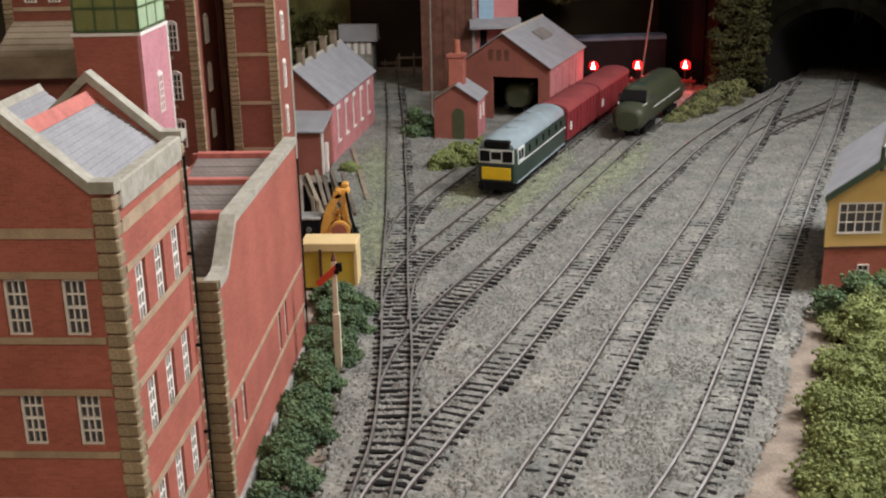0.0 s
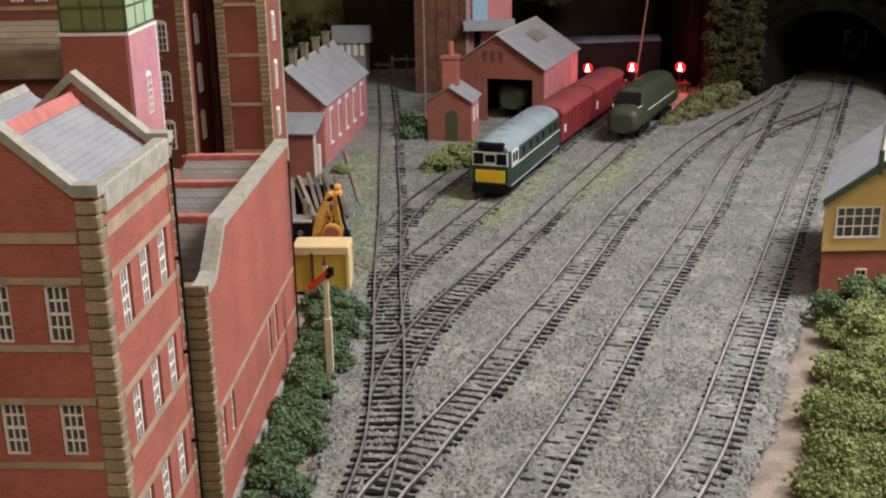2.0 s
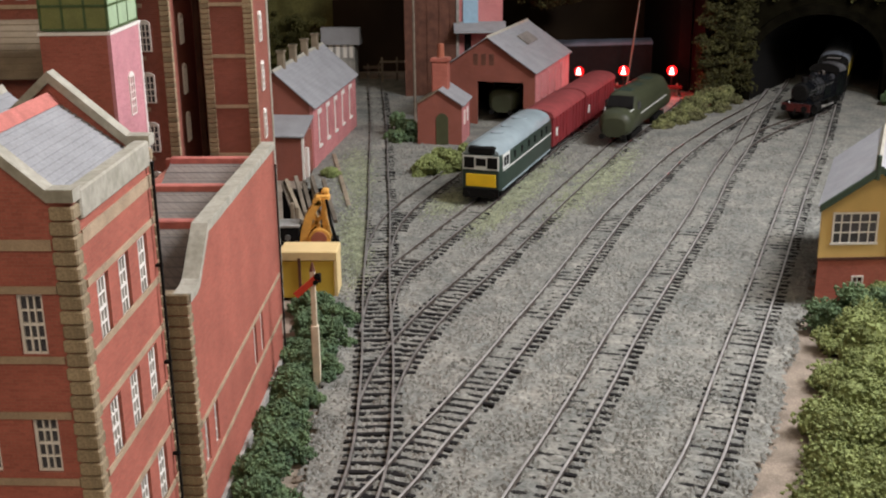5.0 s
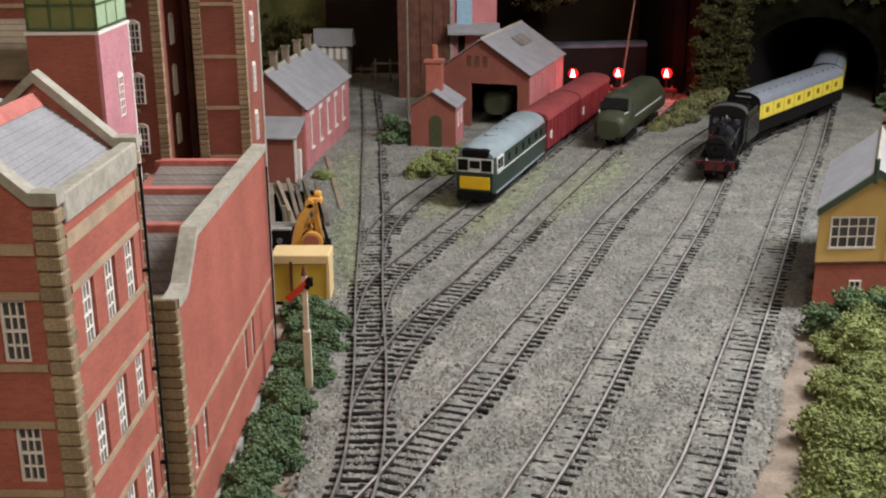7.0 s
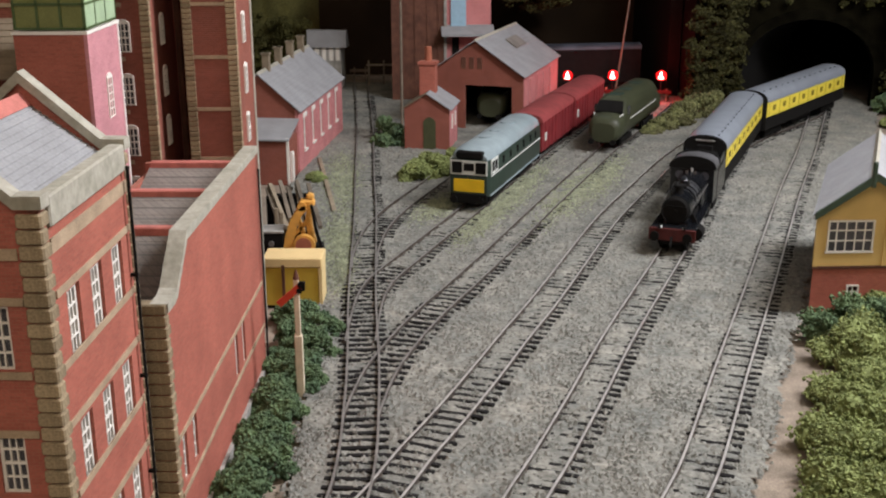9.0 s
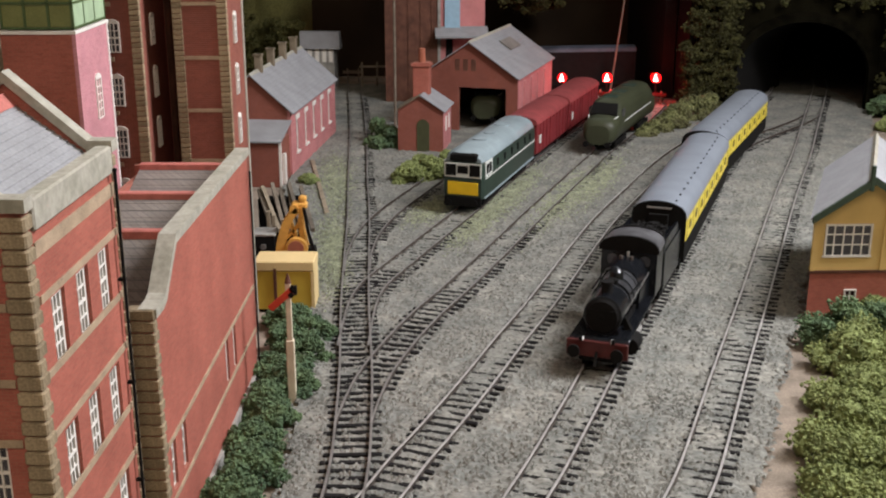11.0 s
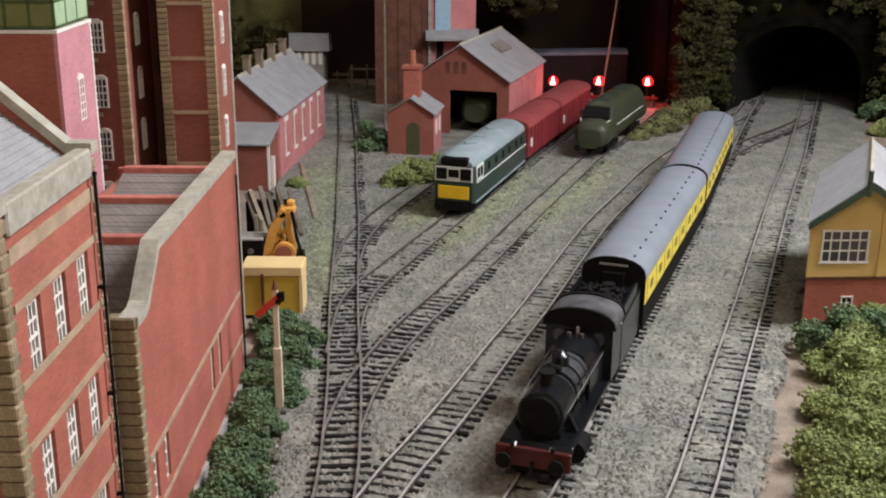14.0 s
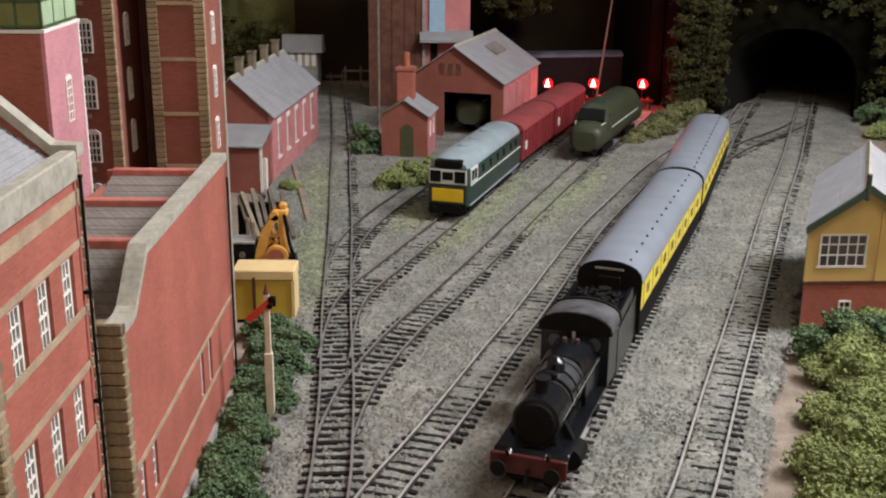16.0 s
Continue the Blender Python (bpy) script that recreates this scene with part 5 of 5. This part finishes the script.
        part("pipe", Mesh().cyl((s * 10.9, 14, 34), (s * 11.5, -10, 33), 0.55, 6), BLACK, d)
        part("cylinder", Mesh().cyl((s * 14.5, 30, 10.5), (s * 14.5, 17, 10.5), 4.6, 16).box(min(s * 11, s * 15), max(s * 11, s * 15), 18, 29, 13, 16.5), SOOT, d, "black cylinder", 40)
        part("crosshead_bar", Mesh().bar((s * 14.5, 17, 11), (s * 14.5, -2, 10), 1.2, 1.6), STEEL, d)
        part("injector", Mesh().cyl((s * 14, -12, 13), (s * 14, -20, 12), 2.2, 10), SOOT, d, smooth=40)
        part("steam_pipe", Mesh().bar((s * 9, 24, 24), (s * 13.5, 24, 16), 3, 3), SOOT, d)
    cab = part("cab", Mesh().box(-16.5, -15.4, -52, -32, 17, 43).box(15.4, 16.5, -52, -32, 17, 43).box(-15.4, 15.4, -33.5, -32, 17, 44).prism([(-16.5, 43), (16.5, 43), (11, 47), (0, 49), (-11, 47)], -34, -32.4), BLACK, d, "black cab")
    part("cab_roof", loft([(-54, roof_ring(34.4, 42.5, 50.5)), (-31.4, roof_ring(34.4, 42.5, 50.5))]), CABROOF, d, "worn grey-black cab roof", 50)
    part("roof_rim", loft([(-32.4, roof_ring(36, 42.2, 51.4)), (-30.6, roof_ring(36, 42.2, 51.4))]), SOOT, d, smooth=50)
    part("roof_rim", loft([(-54.6, roof_ring(36, 42.2, 51.4)), (-53, roof_ring(36, 42.2, 51.4))]), SOOT, d, smooth=50)
    for x in (-9.5, 9.5):
        part("cab_window", Mesh().cyl((x, -31.9, 37), (x, -31.2, 37), 3.2, 14), GLASS, d)
    wheels = [wheelset(d, y, 11, "driving_wheel") for y in (8, -13, -34)]
    for y in (33, ):
        wheelset(d, y, 6.2, "pony_wheel")
    for s in (-1, 1):
        part("coupling_rod", Mesh().bar((s * 12, 10, 8), (s * 12, -36, 8), 1.0, 1.8), STEEL, d, "steel coupling rod")
    return d, wheels


def tender():
    d = thing("tender", "black locomotive tender loaded behind the cab", "tender", at(0, 0, 0))
    h = 28
    part("tank", Mesh().box(-15.5, 15.5, -h, h, 12, 36, c=0.6), BLACK, d, "gloss black tank side")
    part("coal_space", Mesh().box(-12.5, 12.5, -h + 16, h - 2, 36, 40, c=1.4).box(-15, -13.4, -h + 10, h, 36, 42).box(13.4, 15, -h + 10, h, 36, 42), BLACK, d)
    rng = np.random.default_rng(9)
    part("coal", clumps([(rng.uniform(-11, 11), rng.uniform(-9, 24), 40 + rng.uniform(0, 2.5)) for _ in range(160)], 0.9, 2.0, 9), SOOT, d, "heaped black coal")
    part("filler", Mesh().cyl((0, -h + 7, 36), (0, -h + 7, 39), 3.4, 14), SOOT, d, smooth=40)
    part("frame", Mesh().box(-13.5, 13.5, -h, h, 6, 12, c=0.4), SOOT, d)
    part("buffer_beam", Mesh().box(-16, 16, -h - 1.5, -h, 8, 15), SOOT, d)
    for y in (-18, 0, 18):
        wheelset(d, y, 6.5)
    return d


def coach():
    d = thing("coach", "yellow-sided passenger coach with a grey arched roof", "coach", at(0, 0, 0), "passenger coaches")
    L, W = 242, 36
    h = L / 2
    part("lower_side", Mesh().box(-W / 2, W / 2, -h, h, 12, 25.5, c=0.5), SOOT, d, "black lower body")
    part("yellow_side", Mesh().box(-W / 2 - 0.1, W / 2 + 0.1, -h + 0.4, h - 0.4, 25.5, 40.5, c=0.3), CYELLOW, d, "bright yellow upper side")
    part("cantrail", Mesh().box(-W / 2 - 0.2, W / 2 + 0.2, -h + 0.2, h - 0.2, 40.5, 42.2), CROOF, d)
    part("roof", loft([(-h, roof_ring(W + 0.6, 42, 52)), (h, roof_ring(W + 0.6, 42, 52))]), CROOF, d, "plain grey arched roof", 50)
    for y in (h, -h):
        o = 0.9 if y > 0 else -0.9
        part("end", loft([(y, [(-17.8, 12)] + roof_ring(36.4, 42, 52.6) + [(17.8, 12)]), (y + o, [(-17.6, 12)] + roof_ring(36, 42, 52.3) + [(17.6, 12)])]), SOOT, d, "black coach end", 50)
        part("gangway", Mesh().box(-6.5, 6.5, min(y, y + 3.2 * o), max(y, y + 3.2 * o), 14, 44, c=0.5), SOOT, d, "black corridor bellows")
        part("end_step", Mesh().box(-8, 8, min(y, y + 1.8 * o), max(y, y + 1.8 * o), 47.5, 48.5), STEEL, d)
    for s in (-1, 1):
        for i in range(8):
            y = -h + 24 + i * 28.4
            part("window", Mesh().box(s * 18.2 - 0.4, s * 18.2 + 0.4, y - 3.6, y + 3.6, 31, 36.5, c=0.3), CWIN, d)
        for i in range(9):
            y = -h + 10 + i * 28.2
            part("door_line", Mesh().box(s * 18.15 - 0.2, s * 18.15 + 0.2, y - 0.35, y + 0.35, 26, 40), DOORLINE, d)
    for i in range(14):
        y = -h + 14 + i * 16.8
        for x in (-9.5,):
            part("roof_vent", Mesh().box(x - 0.6, x + 0.6, y - 1.0, y + 1.0, 50.4, 51.6, c=0.3), SOOT, d)
    bogie(d, h - 36)
    bogie(d, -h + 36)
    part("underframe", Mesh().box(-6, 6, -h + 2, h - 2, 8, 12).box(-11, 11, -30, 26, 4, 10, c=0.6), SOOT, d)
    return d


# Base colour raised above black to paint in the boiler's grey sheen.
BOILER = mat("sheen_boiler_black", (0.050, 0.052, 0.056), 0.30, var=0.3, size=9, grain=1.4, bump=0.04, spec=0.9)
HEADLAMP = mat("white_lamp_paint", (0.75, 0.75, 0.72), 0.4, var=0.05, bump=0)
CABROOF = mat("worn_cab_roof", (0.12, 0.12, 0.125), 0.36, var=0.38, size=10, bump=0.05)
CWIN = mat("coach_window", (0.24, 0.19, 0.03), 0.25, var=0.1, bump=0, spec=0.5)
DOORLINE = mat("coach_door_line", (0.35, 0.25, 0.02), 0.5, var=0.1, bump=0)
LOCO, DRIVERS = steam_loco()
TENDER = tender()
COACH = coach()
COACH_TWO = copy_thing(COACH, at(0, 0, 0))


# ---- foliage ----
seed = 10
for x, y, w, d, h in ((-78, 405, 36, 43, 15), (-79, 429, 36, 43, 17), (-73, 453, 34, 43, 16), (-76, 480, 36, 40, 17), (-68, 503, 32, 42, 17),
                      (-76, 521, 30, 34, 19), (-63, 544, 34, 36, 19), (-75, 562, 27, 36, 19), (-61, 580, 34, 41, 20), (-70, 602, 27, 36, 20), (-58, 620, 27, 41, 19), (-74, 640, 31, 30, 14), (-84, 371, 32, 44, 16)):
    seed += 1
    bush(x + 5, y, w * 0.95, d * 1.05, h * 0.9, 300, LEAF_DARK, "dark green clump of bushes along the works wall", seed)
for x, y, w, d, h in ((259, 598, 69, 45, 32), (286, 593, 62, 53, 36), (254, 570, 62, 48, 24), (281, 558, 65, 62, 28), (246, 543, 65, 52, 22), (233, 519, 65, 49, 20), (262, 511, 70, 68, 24),
                      (222, 494, 63, 47, 22), (248, 471, 68, 64, 22), (209, 466, 58, 50, 21), (200, 441, 56, 48, 20), (229, 429, 71, 67, 22), (187, 413, 59, 48, 20), (175, 387, 54, 49, 19), (207, 391, 72, 71, 22), (288, 634, 49, 53, 19)):
    seed += 1
    dark = seed in (24, 25)
    bush(x, y, w, d, h, 420, LEAF_DARK if dark else LEAF, ("dark green" if dark else "olive-green") + " clump of bushes beside the main line", seed)
for x, y, w, d, h in ((7, 996, 41, 43, 23), (26, 1013, 43, 43, 25), (39, 1026, 31, 36, 19), (282, 1211, 34, 34, 13), (303, 1240, 44, 44, 20), (324, 1268, 44, 44, 26), (345, 1298, 46, 46, 30), (372, 1330, 46, 42, 25), (267, 1191, 24, 24, 9)):
    seed += 1
    bush(x, y, w, d, h, 300, SCRUB if x > 200 else LEAF, ("brownish-green scrub bush beside the siding" if x > 200 else "olive-green bush in the yard"), seed, low=1.3, high=3.0)
for x, y, w, d, h in ((-16, 1152, 40, 57, 35), (-85, 994, 20, 22, 8), (584, 1300, 63, 63, 33), (559, 1226, 47, 43, 15), (627, 1272, 63, 73, 45)):
    seed += 1
    bush(x, y, w, d, h, 260, LEAF_DARK if seed % 2 else LEAF, "dark bush at the foot of the hillside", seed, low=1.8, high=4.0)

bush(-330, 730, 130, 170, 168, 900, LEAF, "grassy green bank behind the mill", 301, low=2.5, high=5, name="grass_bank", category="bank")


def hill_foliage(name, label, count, place, leaf, sd):
    rng = np.random.default_rng(sd)
    g = tufts([(*place(rng), rng.uniform(3, 9)) for _ in range(count // 2)], 1.1, 3.0, sd, 75, 0.45, (0.3, 1.5))
    structure(name, g, leaf, label, "foliage", "stuff")


hill_foliage("hillside_foliage", "dark olive moss and foliage on the hill beside the tunnel", 520,
             lambda r: (r.uniform(342, 404), 1350 - 22 * r.random(), 6 + 170 * r.random()), MOSS, 71)
hill_foliage("hillside_foliage", "dark olive foliage on the far side of the tunnel", 420,
             lambda r: (r.uniform(572, 700), 1326 - 30 * r.random(), 4 + 160 * r.random() ** 1.5), MOSS, 74)
hill_foliage("hillside_foliage", "sparse dark foliage over the tunnel mouth", 120,
             lambda r: (lambda x: (x, 1340 - 0.105 * (x - 484) - 5 * r.random(), 118 + 50 * r.random()))(r.uniform(385, 600)), MOSS, 75)
def grass_slope(x0, x1, y, z1, step=6.0):
    """A steep lumpy slope that faces the yard."""
    g, nx, nz = Mesh(), int((x1 - x0) / step) + 1, int(z1 / step) + 1
    for j in range(nz):
        for i in range(nx):
            x, z = x0 + i * step, -8 + j * step
            d = 16 * noise.noise((x / 45, z / 45, 2.2)) + 6 * noise.noise((x / 14, z / 14, 6.1))
            g.v.append((x, y + 0.18 * z + d + 0.02 * max(0.0, x + 172) ** 2, z))
    for j in range(nz - 1):
        for i in range(nx - 1):
            a = j * nx + i
            g.f.append((a, a + 1, a + nx + 1, a + nx))
            g.m.append(0)
    return g


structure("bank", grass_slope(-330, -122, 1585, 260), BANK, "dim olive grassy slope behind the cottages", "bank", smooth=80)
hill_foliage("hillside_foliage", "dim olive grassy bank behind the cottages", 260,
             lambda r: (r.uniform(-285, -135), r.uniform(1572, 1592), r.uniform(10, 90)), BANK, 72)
hill_foliage("hillside_foliage", "dark foliage hanging over the backcloth", 260,
             lambda r: (r.uniform(135, 225), r.uniform(1540, 1600), r.uniform(95, 170)), MOSS, 73)


def grass(count, cx, cy, w, d, ang, seed_, leaf):
    rng = np.random.default_rng(seed_)
    c, s = math.cos(ang), math.sin(ang)
    g = Mesh()
    for _ in range(count):
        u, v = rng.normal(0, 0.33) * w, rng.normal(0, 0.33) * d
        x, y = cx + c * u - s * v, cy + s * u + c * v
        a, r, h = rng.uniform(0, 6.28), rng.uniform(0.5, 1.2), rng.uniform(0.2, 0.6)
        zb = -2.6 + 1.4 * noise.noise((x / 7.5, y / 7.5, 3.1))
        g.add([(x + r * math.cos(a + k * 2.1), y + r * math.sin(a + k * 2.1), zb) for k in range(3)] + [(x + 0.3 * r, y, zb + h + 0.4)], [(0, 1, 3), (1, 2, 3), (2, 0, 3)])
    return g


for i, (x, y, w, d, n) in enumerate(((90, 934, 22, 170, 5200), (139, 931, 22, 150, 3800), (-52, 783, 18, 130, 4200), (-60, 987, 26, 170, 3600), (25, 896, 22, 70, 2400), (178, 985, 20, 150, 2600), (60, 850, 16, 90, 1800))):
    structure("grass", grass(n, x, y, w, d, -0.36 if x > 0 else 0.05, 90 + i, None), GRASS, "pale green grass scatter between the sidings", "grass", "stuff")


# ---- the train's run: out of the tunnel, over the crossover, to a stand ----
def motions():
    route = dense([(-26, 256), (16, 346), (51, 426), (89, 517), (122, 601), (179, 734), (231, 858), (269, 956), (298, 1030), (333, 1098), (386, 1172), (446, 1240), (483, 1290),
                   (511, 1352), (537, 1414), (571, 1493), (615, 1590), (660, 1690), (702, 1800), (738, 1930), (765, 2080), (785, 2250), (800, 2480)], 4.0)

    def spot(dist):
        i = max(0, min(len(route) - 2, int(dist / 4)))
        return route[i] + (route[i + 1] - route[i]) * (dist / 4 - i)

    # seconds, and the front buffer beam's way along the board
    times = [0, 1, 2, 2.5, 3, 3.5, 4.2, 5.2, 6.3, 6.5, 7, 7.5, 8, 8.5, 9, 9.2, 11.3, 11.5, 12, 12.5, 13, 13.5, 16]
    ys = [1760, 1650, 1540, 1483, 1428, 1373, 1304, 1186, 1040, 1012, 948, 898, 847, 797, 750, 730, 520, 505, 473, 450, 443, 442, 442]
    dist = np.interp(ys, [p.y for p in route], [4.0 * i for i in range(len(route))])

    def front(t):
        return float(np.interp(t, times, dist))

    def vehicle(ob, start, length, pivot):
        rows = []
        for k in range(65):
            t = k * 0.25
            d = front(t) + start
            a, b = spot(d + length * pivot), spot(d + length * (1 - pivot))
            mid, way = (a + b) / 2, a - b
            rows.append((t, at(mid.x, mid.y, 0, math.degrees(math.atan2(-way.x, way.y)))))
        walk(ob, rows)

    LOCO.scale, TENDER.scale = (1.0, 1.05, 1.05), (1.05, 1.02, 1.05)
    vehicle(LOCO, 0, 97, 0.2)
    vehicle(TENDER, 109, 59, 0.2)
    vehicle(COACH, 173, 242, 0.15)
    vehicle(COACH_TWO, 420, 242, 0.15)
    for wheel in DRIVERS:
        y, r = wheel.location.y / MM, 11
        rows, ts, turned = [], [0.0], 0.0
        while ts[-1] < 16.0:
            t = ts[-1]
            v = max(1.0, (front(t) - front(min(16, t + 0.05))) / 0.05)
            ts.append(min(16.0, t + max(1 / 15, min(0.5, math.radians(70) * r / v))))
        for t in ts:
            rows.append((t, at(0, y, r, 0, -math.degrees((front(0) - front(t)) / r) % 360)))
        walk(wheel, rows)


motions()
